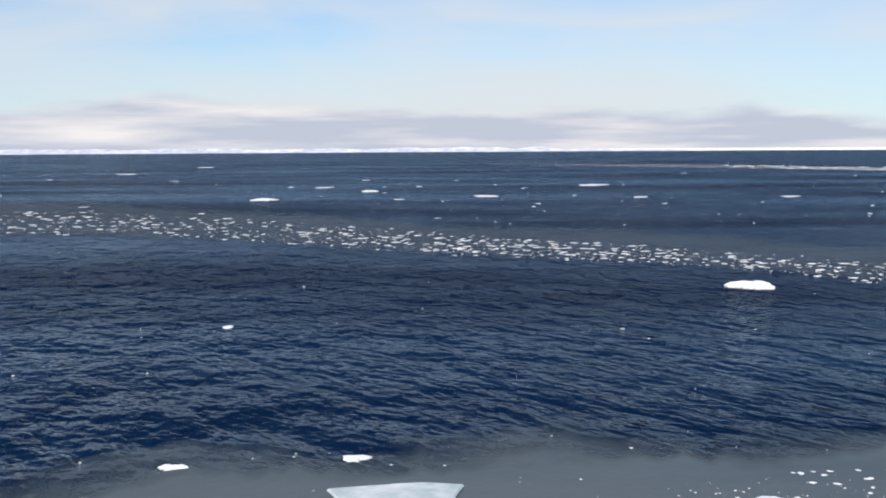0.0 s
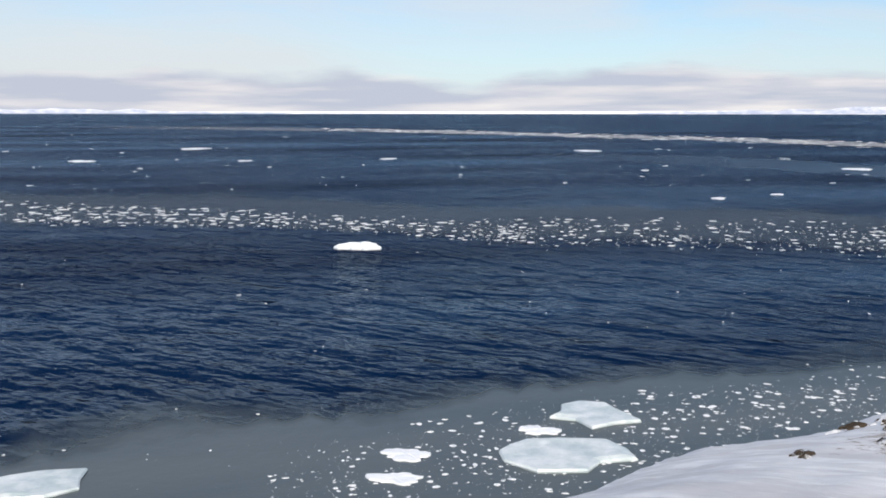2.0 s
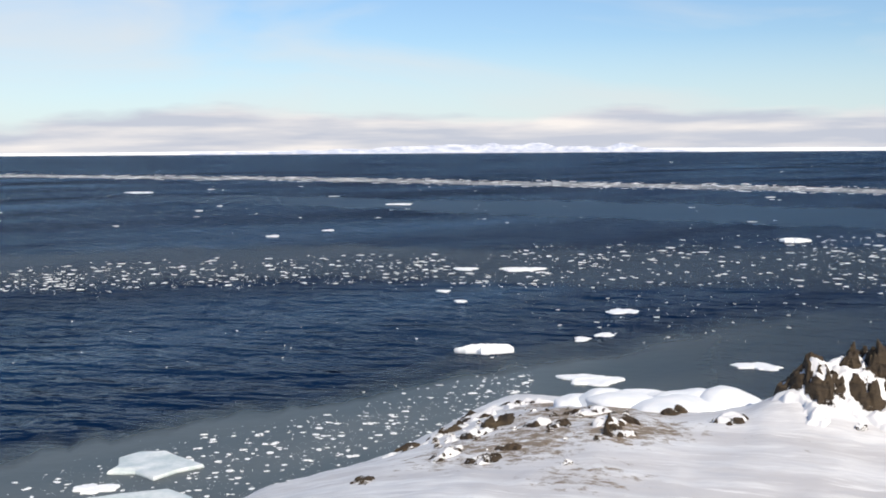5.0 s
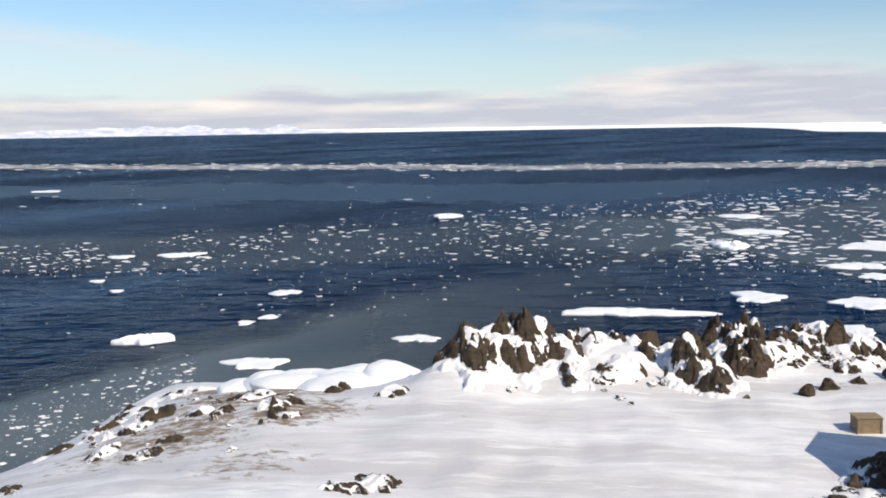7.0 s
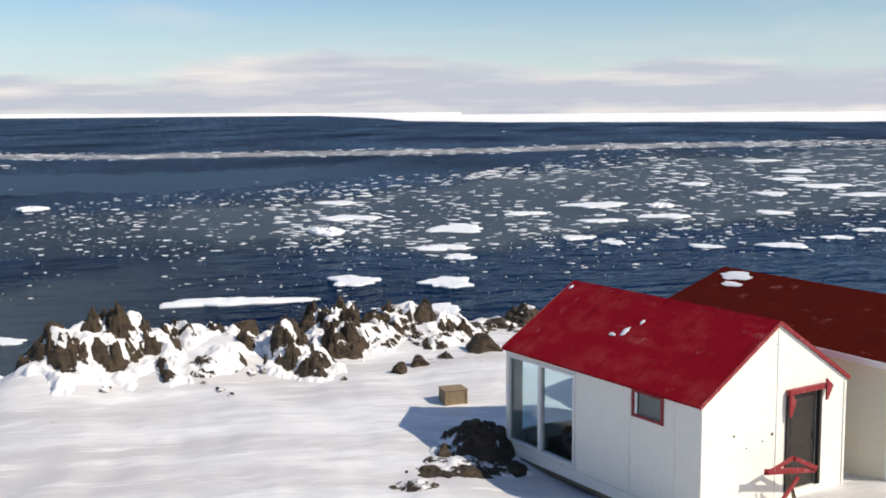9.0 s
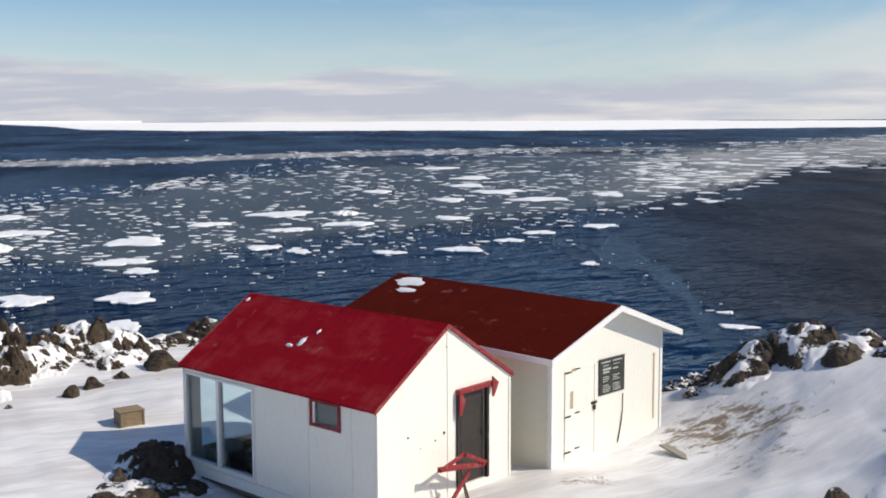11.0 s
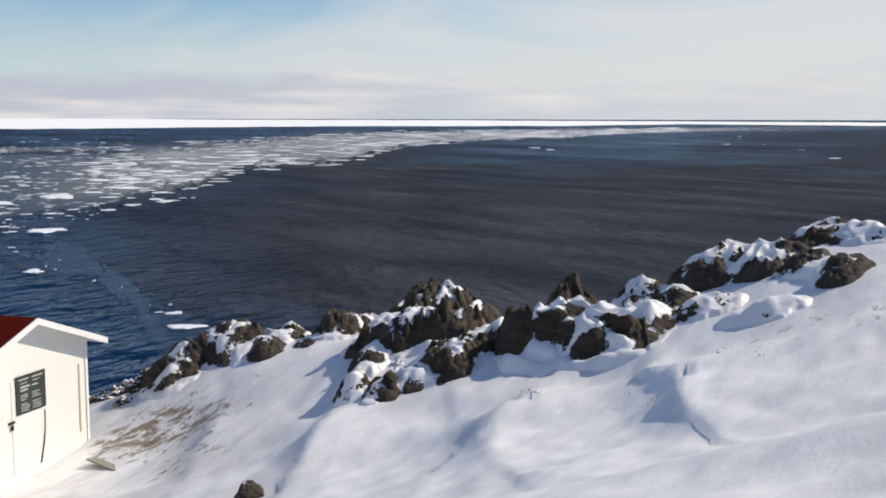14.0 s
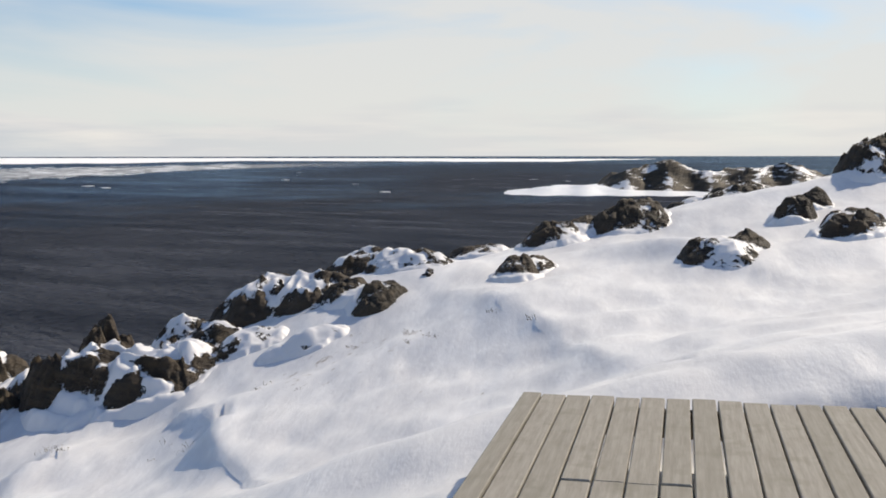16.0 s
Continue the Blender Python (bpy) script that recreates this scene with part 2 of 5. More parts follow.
def make_roof(name, base, faded, amount, rough):
    m, N, b, link = material(name, rough)
    co = N("TexCoord").outputs["Object"]
    n1 = noise_tex(N, N("Mapping", {"Vector": co, "Scale": (1.0, 0.6, 1.0)}).outputs[0], 1.7, 7.0, 0.62)
    n2 = noise_tex(N, co, 16.0, 5.0, 0.7)
    col = mix(N, ramp(N, n1, 0.46, 0.66, 0.0, amount), base, faded)
    col = mix(N, ramp(N, n2, 0.3, 0.8, 0.0, 0.45), col, tuple(c * 0.6 for c in base[:3]) + (1,))
    scuff = noise_tex(N, N("Mapping", {"Vector": co, "Scale": (1.6, 1.0, 1.6), "Location": (3.1, 0.7, 0)}).outputs[0], 1.3, 8.0, 0.72)
    col = mix(N, ramp(N, scuff, 0.60, 0.72, 0.0, amount * 0.8), col, rgb(0.55, 0.24, 0.22))
    run = noise_tex(N, N("Mapping", {"Vector": co, "Scale": (0.7, 7.0, 0.7)}).outputs[0], 1.6, 6.0, 0.6)
    col = mix(N, ramp(N, run, 0.52, 0.68, 0.0, 0.55), col, tuple(c * 0.5 for c in base[:3]) + (1,))
    link(col, b.inputs["Base Color"])
    link(bump(N, n2, 0.3, 0.012), b.inputs["Normal"])
    b.inputs["Specular IOR Level"].default_value = 0.06
    return m


def make_wood(name, a, c, dark, rough=0.8):
    m, N, b, link = material(name, rough)
    co = N("TexCoord").outputs["Object"]
    grain = N("Mapping", {"Vector": co, "Scale": (1.0, 14.0, 6.0)}).outputs[0]
    tone = N("ObjectInfo").outputs["Random"]
    shift = N("VectorMath", {0: grain, 1: N("CombineXYZ", {0: tone, 1: N("Math", {0: tone, 1: 37.0}, operation="MULTIPLY").outputs[0]}).outputs[0]}, operation="ADD").outputs[0]
    n1, n2 = noise_tex(N, shift, 3.0, 8.0, 0.65), noise_tex(N, co, 5.0, 4.0, 0.6)
    col = mix(N, ramp(N, n1, 0.3, 0.7), a, c)
    col = mix(N, ramp(N, n2, 0.52, 0.75, 0.0, 0.5), col, dark)
    col = mix(N, ramp(N, tone, 0, 1, 0.0, 0.4), col, mix(N, 0.5, a, dark))
    link(col, b.inputs["Base Color"])
    link(bump(N, n1, 0.4, 0.006), b.inputs["Normal"])
    return m


def make_glass():
    m, N, b, link = material("window_glass", 0.03)
    b.inputs["Base Color"].default_value = rgb(0.75, 0.88, 0.92)
    b.inputs["Transmission Weight"].default_value = 1.0
    b.inputs["IOR"].default_value = 1.45
    return m


def plain(name, col, rough=0.7, metal=0.0, scale=9.0):
    m, N, b, link = material(name, rough, metal)
    n = noise_tex(N, N("TexCoord").outputs["Object"], scale, 5.0)
    link(mix(N, ramp(N, n, 0.3, 0.7), tuple(c * 0.75 for c in col[:3]) + (1,), col), b.inputs["Base Color"])
    return m


SNOW, ROCK, WATER = make_snow(), make_rock(), make_water()
BEDROCK = make_rock("snow_filled_bedrock", 1.0, drifted=True)
FARROCK = make_rock("far_dark_rock", 0.13, 1.31)
GREASE = make_slick("grease_ice_grey", rgb(0.068, 0.092, 0.100), rgb(0.112, 0.132, 0.134), 0.10, 0.9, (9.0, 4.0, 1.0))
MIDSLICK = make_slick("grease_ice_brownish", rgb(0.042, 0.056, 0.068), rgb(0.085, 0.098, 0.102), 0.035, 0.5)
BLUESLICK = make_slick("smooth_water_slick", rgb(0.024, 0.06, 0.11), rgb(0.048, 0.095, 0.15), 0.02, 0.55)
PACKSLICK = make_slick("thin_young_ice", rgb(0.042, 0.057, 0.068), rgb(0.085, 0.102, 0.108), 0.035, 0.72)
# ruffled water: its grey diffuse colour stands in for the reflected cloud
GREYSEA = make_slick("ruffled_water_painted_sheen", rgb(0.041, 0.048, 0.063), rgb(0.088, 0.097, 0.118), 0.10, 0.78, (5.0, 16.0, 1.0), 0.03, 1.1)
# no specular, since the sky's reflection is already in the colour
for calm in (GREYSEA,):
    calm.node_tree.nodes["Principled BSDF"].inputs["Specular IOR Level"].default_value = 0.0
BRASH = make_ice("wet_broken_ice", rgb(0.82, 0.83, 0.83), rgb(0.95, 0.94, 0.92), 0.5, 0.9)
STREAKS = make_slick("frazil_streaks", rgb(0.022, 0.052, 0.10), rgb(0.055, 0.095, 0.145), 0.02, 0.5, (4.0, 60.0, 1.0), 0.13)
PALESLICK = make_slick("dense_brash_slush", rgb(0.40, 0.41, 0.40), rgb(0.88, 0.86, 0.82), 0.05, 0.42, (110.0, 9.0, 1.0))
FLOE = make_ice("floe_snow_ice", rgb(0.80, 0.83, 0.85), rgb(0.90, 0.90, 0.90), 0.55, 1.3)
CLEAR = make_ice("clear_plate_ice", rgb(0.46, 0.54, 0.54), rgb(0.82, 0.84, 0.83), 0.3, 1.1)
FASTICE = make_ice("far_fast_ice", rgb(0.93, 0.93, 0.92), rgb(0.95, 0.95, 0.94), 0.9, 0.02)
# snow mottled with blue-grey, a painted stand-in for distance haze
FARHILL = make_ice("far_snow_hills_haze_tint", rgb(0.45, 0.50, 0.62), rgb(0.85, 0.86, 0.88), 0.8, 0.02)
WHITE = make_paint("white_house_paint", rgb(0.84, 0.83, 0.76), rgb(0.62, 0.58, 0.48), 0.35, 0.55)
CLAP = make_paint("cream_clapboard_paint", rgb(0.78, 0.74, 0.62), rgb(0.55, 0.49, 0.38), 0.5, 0.6)
TRIMWHITE = make_paint("white_trim_paint", rgb(0.84, 0.84, 0.82), rgb(0.6, 0.58, 0.52), 0.2, 0.5)
REDROOF = make_roof("faded_red_roof_felt", rgb(0.30, 0.005, 0.014), rgb(0.42, 0.05, 0.05), 0.5, 0.75)
DARKROOF = make_roof("dark_red_roof_sheet", rgb(0.085, 0.006, 0.002), rgb(0.11, 0.010, 0.004), 0.4, 0.9)
REDTRIM = make_paint("worn_red_trim_paint", rgb(0.24, 0.012, 0.018), rgb(0.45, 0.28, 0.24), 0.9, 0.65, 6.0)
DOORDARK = make_wood("dark_brown_door", rgb(0.018, 0.014, 0.012), rgb(0.035, 0.026, 0.022), rgb(0.01, 0.008, 0.007), 0.45)
DECKWOOD = make_wood("weathered_grey_planks", rgb(0.225, 0.205, 0.17), rgb(0.36, 0.335, 0.29), rgb(0.145, 0.140, 0.100), 0.85)
TIMBER = make_wood("old_timber", rgb(0.16, 0.12, 0.08), rgb(0.26, 0.20, 0.13), rgb(0.07, 0.05, 0.035))
CRATE = make_wood("plywood_crate", rgb(0.20, 0.145, 0.085), rgb(0.32, 0.24, 0.145), rgb(0.11, 0.075, 0.045))
GLASS = make_glass()
IRON = plain("rusted_iron", rgb(0.06, 0.045, 0.035), 0.6, 0.5)
BOARD = plain("black_sign_board", rgb(0.035, 0.04, 0.035), 0.5)
LETTER = plain("white_sign_paint", rgb(0.55, 0.56, 0.52), 0.6)
RUST = plain("rust_stain", rgb(0.50, 0.40, 0.27), 0.8)
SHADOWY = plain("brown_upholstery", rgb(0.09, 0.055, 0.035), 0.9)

# ---- terrain heights ----
# spot heights: azimuth (degrees clockwise from +y), distance and height in metres
HILL = [(0, 0.5, 8.3), (60, 5, 7.6), (100, 4, 8.1), (120, 8, 7.6), (150, 8.5, 8.75), (165, 12, 8.75), (130, 14, 6.0), (147, 12, 7.4),
        (185, 15, 9.4), (215, 14, 9.6), (250, 12, 9.0), (300, 12, 7.0), (330, 14, 5.0), (0, 13, 4.6), (30, 13, 4.8), (60, 13, 4.7),
        (85, 12, 5.4), (105, 14, 5.0), (116, 18, 4.35), (200, 40, 9.0), (240, 40, 8.0), (280, 40, 4.0), (320, 40, 0.5)]
PLAIN = [(33, 24, 2.6), (41, 32, 1.7), (48, 24.5, 2.8), (47, 36, 2.1), (51, 33, 2.6), (59, 23, 2.8), (71, 23.5, 2.8), (59, 31, 2.8),
         (66, 31, 2.8), (76, 32, 2.8), (80, 30, 2.8), (82, 36, 2.8), (90, 23, 2.35), (95, 22, 2.7), (98, 23, 2.75), (90, 40, 2.2),
         (104, 26, 2.6), (107, 23, 2.9), (110, 26, 2.9), (110.5, 31.5, 3.4), (113, 31, 4.3), (116, 31, 4.5), (120, 32, 4.4)]
COAST = [(0, 24, 0.2), (-30, 22, 0.2), (26.6, 29.5, 0.3), (32, 33.5, 0.3), (39, 37, 0.3), (43.2, 42, 0.3), (46, 46, 0.3), (51, 45, 0.2),
         (57, 42, 0.3), (66, 42, 0.3), (74, 46, 0.6), (83, 45, 1.9), (83, 50, 0.2), (95, 52, 0.0), (106, 45, 0.2), (113, 39, 0.2), (122, 42, 0.0),
         (131, 39, 0.0), (141, 44, 0.0), (149, 46, 0.4), (158, 62, 0.0), (170, 85, 0.0), (185, 95, 0.0)]
POINT = [(125, 26, 5.2), (131, 27, 5.6), (135, 21, 5.7), (139, 33, 5.1), (143, 23.5, 7.3), (145, 26, 7.9), (148, 27, 7.9), (147, 34, 6.6), (149, 22, 7.7), (153, 29, 8.1),
         (157, 31, 8.7), (158, 22, 8.1), (161, 34, 9.3), (162, 48, 7.6), (165, 24, 8.6), (165, 35, 9.6), (168, 35, 10.0), (172, 45, 9.6), (178, 30, 9.9), (175, 65, 6.0)]
spots = np.array([(d * math.sin(radians(a)), d * math.cos(radians(a)), z) for a, d, z in HILL + PLAIN + COAST + POINT])
# sea bed well outside the shoreline
bed = np.array([(d * 1.35 * math.sin(radians(a)), d * 1.35 * math.cos(radians(a)), -2.5) for a, d, z in COAST])
spots = np.vstack([spots, bed])


def kernel(r2):
    return np.where(r2 > 1e-9, 0.5 * r2 * np.log(np.maximum(r2, 1e-9)), 0.0)


def spline_weights(p):
    n = len(p)
    r2 = ((p[:, None, :2] - p[None, :, :2]) ** 2).sum(-1)
    a = np.zeros((n + 3, n + 3))
    a[:n, :n] = kernel(r2) + np.eye(n) * 0.2
    a[:n, n], a[:n, n + 1:] = 1, p[:, :2]
    a[n:, :n] = a[:n, n:].T
    return np.linalg.solve(a, np.r_[p[:, 2], 0, 0, 0])


weights = spline_weights(spots)


def value_noise(x, y, seed):
    """Smooth lattice noise in -1..1 for arrays."""
    xi, yi = np.floor(x), np.floor(y)
    xf, yf = x - xi, y - yi

    def h(a, b):
        v = np.sin(a * 127.1 + b * 311.7 + seed * 74.7) * 43758.5453
        return 2 * (v - np.floor(v)) - 1
    sx, sy = xf * xf * (3 - 2 * xf), yf * yf * (3 - 2 * yf)
    return (h(xi, yi) * (1 - sx) + h(xi + 1, yi) * sx) * (1 - sy) + (h(xi, yi + 1) * (1 - sx) + h(xi + 1, yi + 1) * sx) * sy


def fractal(x, y, scale, octaves, seed):
    total, amp = 0, 1.0
    for i in range(octaves):
        total = total + amp * value_noise(x * scale, y * scale, seed + i)
        scale, amp = scale * 2.03, amp * 0.5
    return total


def segment_distance(x, y, a, b):
    dx, dy = b[0] - a[0], b[1] - a[1]
    k = np.clip(((x - a[0]) * dx + (y - a[1]) * dy) / (dx * dx + dy * dy), 0, 1)
    return np.hypot(x - a[0] - k * dx, y - a[1] - k * dy)


# crests of snow drifts: two ends, height; steep on their north-eastern side
DRIFTS = [(15.2, -15.4, 10.8, -12.2, 0.55), (16.4, -14.0, 15.2, -11.6, 0.45), (20.5, -11.6, 17.8, -9.4, 0.55), (17.2, -12.6, 12.5, -9.8, 0.35),
          (12.0, -19.5, 8.5, -17.0, 0.35), (10.5, -24.0, 7.0, -21.5, 0.40), (9.0, -17.5, 5.5, -13.5, 0.25), (24.5, -10.8, 21.5, -8.8, 0.35)]


def drifts(x, y):
    total = 0
    for x0, y0, x1, y1, h in DRIFTS:
        dx, dy = x1 - x0, y1 - y0
        length = math.hypot(dx, dy)
        k = np.clip(((x - x0) * dx + (y - y0) * dy) / length ** 2, 0, 1)
        wob = 0.35 * value_noise(k * 4.0, k * 0 + x0, 9)
        side = ((x - x0) * dy - (y - y0) * dx) / length
        side = (side if dy - dx > 0 else -side) + wob
        along = np.hypot(x - x0 - k * dx, y - y0 - k * dy)
        width = np.where(side > 0, 0.5, 1.7)
        total = total + h * np.exp(-(np.maximum(along, np.abs(side)) / width) ** 1.15) * np.sin(np.pi * (0.12 + 0.76 * k))
    return total


def height(x, y):
    x, y = np.atleast_1d(np.asarray(x, float)), np.atleast_1d(np.asarray(y, float))
    r2 = (x[:, None] - spots[None, :, 0]) ** 2 + (y[:, None] - spots[None, :, 1]) ** 2
    z = kernel(r2) @ weights[:-3] + weights[-3] + weights[-2] * x + weights[-1] * y
    # rocky rim along the eastern shore of the flat
    ridge = np.minimum(segment_distance(x, y, (29.6, 16.6), (33.0, 12.5)), segment_distance(x, y, (33.0, 12.5), (37.0, 8.0)))
    low = np.clip((13.0 - y) / 6.0, 0, 1)
    z = z + (1.25 - 0.75 * low) * np.exp(-(ridge / 2.0) ** 2) * (1 + 0.22 * fractal(x, y, 0.5, 3, 3))
    # wind drifts
    c, s = math.cos(radians(35)), math.sin(radians(35))
    u, v = x * c + y * s, -x * s + y * c
    z = z + np.where(z > 4.0, 0.11, 0.06) * fractal(u * 0.35, v, 0.40, 4, 11) + 0.04 * fractal(x, y, 1.3, 3, 5)
    # long drifts on the slope below the deck
    slope = np.clip((z - 4.0) / 2.0, 0, 1)
    z = z + 0.16 * slope * (0.45 - np.abs(fractal(u * 0.5, v, 0.22, 3, 41)))
    z = z + 0.9 * drifts(x, y)
    # hollow under the deck
    px, py = x - 3.54, y + 6.89
    du, dv = -0.352 * px + 0.936 * py, -0.936 * px - 0.352 * py
    out = np.maximum(np.maximum(-du, du - 10.0), np.maximum(-dv, dv - 4.3))
    z = np.minimum(z, 8.80 + 0.9 * np.maximum(out, 0))
    # steep ice foot at the water's edge
    return np.where(z < 0.25, z * 2.0 - 0.25, z)

# ---- building helpers ----


def mesh_from(name, verts, faces, mat, smooth=False):
    me = bpy.data.meshes.new(name)
    me.from_pydata([tuple(v) for v in verts], [], [tuple(f) for f in faces])
    me.materials.append(mat)
    if smooth:
        me.polygons.foreach_set("use_smooth", [True] * len(me.polygons))
    me.update()
    return me


def part(name, data, mat, parent, label=""):
    """Links a bmesh or a mesh as one object under a thing or a part."""
    if isinstance(data, bmesh.types.BMesh):
        bmesh.ops.recalc_face_normals(data, faces=data.faces)
        me = bpy.data.meshes.new(name)
        data.to_mesh(me)
        data.free()
        me.materials.append(mat)
    else:
        me = data
    ob = new(name, me)
    ob.parent = parent
    return tagged(ob, label)


def block(bm, x0, x1, y0, y1, z0, z1, bevel=0.0):
    """Adds a box between the given bounds, with softened edges."""
    made = bmesh.ops.create_cube(bm, size=1.0)["verts"]
    for v in made:
        v.co = Vector(((x0 + x1) / 2 + v.co.x * (x1 - x0), (y0 + y1) / 2 + v.co.y * (y1 - y0), (z0 + z1) / 2 + v.co.z * (z1 - z0)))
    if bevel:
        edges = list({e for v in made for e in v.link_edges})
        bmesh.ops.bevel(bm, geom=edges, offset=bevel, segments=1, affect="EDGES")
    return made


def box(x0, x1, y0, y1, z0, z1, bevel=0.0):
    bm = bmesh.new()
    block(bm, x0, x1, y0, y1, z0, z1, bevel)
    return bm


def beam(a, b, w, h, bevel=0.004):
    """A board from a to b, w wide (level) and h high."""
    a, b = Vector(a), Vector(b)
    bm = box(-w / 2, w / 2, 0, (b - a).length, -h / 2, h / 2, bevel)
    d = (b - a).normalized()
    side = d.cross(Vector((0, 0, 1)))
    side = side.normalized() if side.length > 1e-4 else Vector((1, 0, 0))
    up = side.cross(d)
    m = Matrix((side, d, up)).transposed().to_4x4()
    m.translation = a
    bm.transform(m)
    return bm


def prism(points, y0, y1):
    """A flat outline in x and z, given depth along y."""
    bm = bmesh.new()
    front = [bm.verts.new((x, y0, z)) for x, z in points]
    rear = [bm.verts.new((x, y1, z)) for x, z in points]
    bm.faces.new(front)
    bm.faces.new(rear[::-1])
    n = len(points)
    for i in range(n):
        bm.faces.new((front[i], rear[i], rear[(i + 1) % n], front[(i + 1) % n]))
    return bm


def pierced(bm, a0, a1, z0, z1, t0, t1, holes, along="x"):
    """A wall from a0 to a1 and z0 to z1, t0 to t1 thick, with rectangular holes (a0, a1, z0, z1) through it."""
    cuts = sorted({a0, a1, *[h[0] for h in holes], *[h[1] for h in holes]})
    for p, q in zip(cuts, cuts[1:]):
        inside = sorted((h[2], h[3]) for h in holes if h[0] <= p + 1e-6 and h[1] >= q - 1e-6)
        z = z0
        for lo, hi in inside + [(z1, z1)]:
            if lo > z + 1e-6:
                if along == "x":
                    block(bm, p, q, t0, t1, z, lo)
                else:
                    block(bm, t0, t1, p, q, z, lo)
            z = hi
    bmesh.ops.remove_doubles(bm, verts=bm.verts, dist=1e-4)
    return bm


def thing(name, m, label, category, group=""):
    ob = new(name)
    ob.empty_display_size = 0.3
    ob.matrix_world = m
    return tagged(ob, label, category, group)


def frame_matrix(x, y, z, ux, uy):
    """Local x along (ux, uy), local y to its left-hand side turned into the building, z up."""
    u = Vector((ux, uy, 0)).normalized()
    v = Vector((-u.y, u.x, 0))
    m = Matrix((u, v, Vector((0, 0, 1)))).transposed().to_4x4()
    m.translation = (x, y, z)
    return m


# ---- sea and distance ----
ring = [(4880 * math.sin(radians(a * 3)), 4880 * math.cos(radians(a * 3)), 0) for a in range(120)]
tagged(new("water", mesh_from("water", ring, [tuple(range(119, -1, -1))], WATER)), "dark blue rippled sea with drifting ice", "sea", kind="structure")


def strip(name, az0, az1, near, far, z, mat, label, wobble=0.03, n=220, across=8, scale=0.05, category="ice"):
    """A sheet on the water between two edges given as (azimuth, distance) tables."""
    rng = np.linspace(az0, az1, n)
    na, fa = np.array(near), np.array(far)
    dn, df = np.interp(rng, na[:, 0], na[:, 1]), np.interp(rng, fa[:, 0], fa[:, 1])
    verts, uvs = [], []
    for i, a in enumerate(rng):
        for j in range(across + 1):
            k = j / across
            d = 1 / ((1 - k) / dn[i] + k / df[i])
            w = 1 + wobble * float(fractal(np.array([a * 0.9 + 7 * (k > 0.5)]), np.array([d * scale * 0.02]), 1.0, 4, 21 + len(name))[0]) * (abs(k - 0.5) * 2)
            verts.append((d * w * math.sin(radians(a)), d * w * math.cos(radians(a)), z))
            uvs.append((i / (n - 1), k))
    faces = [(i * (across + 1) + j, (i + 1) * (across + 1) + j, (i + 1) * (across + 1) + j + 1, i * (across + 1) + j + 1)
             for i in range(n - 1) for j in range(across)]
    me = mesh_from(name, verts, [f[::-1] for f in faces], mat)
    layer = me.uv_layers.new(name="UVMap")
    for poly in me.polygons:
        for li in poly.loop_indices:
            layer.data[li].uv = uvs[me.loops[li].vertex_index]
    return tagged(new(name, me), label, category, kind="structure")


strip("grease_ice_shore", -70, 72, [(-70, 18), (-34, 20), (0, 22), (26, 27), (40, 33), (50, 38), (58, 42), (62, 44), (66, 47), (72, 62), (78, 82)],
      [(-70, 37), (-34, 38), (-22, 39.6), (0, 41), (23, 46), (35.6, 51.6), (45.6, 59.7), (54.6, 69), (60.5, 77), (66.4, 87), (75, 104), (78, 112)],
      0.011, GREASE, "grey slushy grease ice along the shore", 0.02)
strip("grease_ice_middle", -70, 80, [(-70, 200), (-34, 165), (-22, 146), (-11, 128), (0, 106), (12, 98), (22, 90), (38, 89), (46, 84), (55, 82), (74, 84)],
      [(-70, 420), (-34, 330), (-22, 281), (-11, 199), (0, 157), (12, 142), (22, 134), (38, 131), (46, 125), (66, 129), (74, 150)],
      0.0125, MIDSLICK, "brownish grey grease ice band between open water", 0.03)
strip("grease_ice_pack", 58, 122, [(58, 92), (75, 85), (81, 75), (90, 92), (103, 110), (108, 128), (116, 230)],
      [(64, 130), (72, 140), (81, 190), (90, 270), (98, 430), (109, 560), (116, 600)],
      0.014, PACKSLICK, "thin grey young ice among drifting floes", 0.03)
strip("slick_far", -34, 70, [(-34, 175), (0, 160), (25, 150), (70, 150)], [(-34, 1500), (0, 1300), (25, 1200), (45, 420), (70, 300)],
      0.008, STREAKS, "streaks of pale frazil on the open water", 0.02)
strip("slick_sunlit", 24, 84, [(24, 250), (45, 175), (66, 142), (84, 200)], [(24, 300), (45, 250), (66, 225), (84, 250)],
      0.0095, BLUESLICK, "smooth light blue slick on open water", 0.03)
strip("brash_slush_far", 0, 115, [(0, 720), (27, 465), (45, 332), (65, 268), (81, 272), (90, 304), (106, 350)],
      [(0, 900), (27, 530), (45, 385), (65, 308), (81, 318), (90, 360), (106, 420)], 0.0155, PALESLICK, "dense pale slush along the far line of ice", 0.01)
strip("brash_slush_pack", 104, 144, [(104, 130), (108, 150), (112, 165), (114.5, 230), (120, 270), (123, 410), (131, 590), (140, 900)],
      [(108, 300), (110, 430), (115, 560), (120, 830), (131, 1000), (140, 1300)], 0.0155, PALESLICK, "dense pale slush of the loose pack", 0.02)
strip("slick_tail", 101, 112, [(101, 92), (105, 84), (108, 66), (110, 54), (112, 50)], [(101, 104), (105, 98), (108, 82), (110, 66), (112, 60)],
      0.0095, BLUESLICK, "pale slick trailing to the rocks", 0.1)
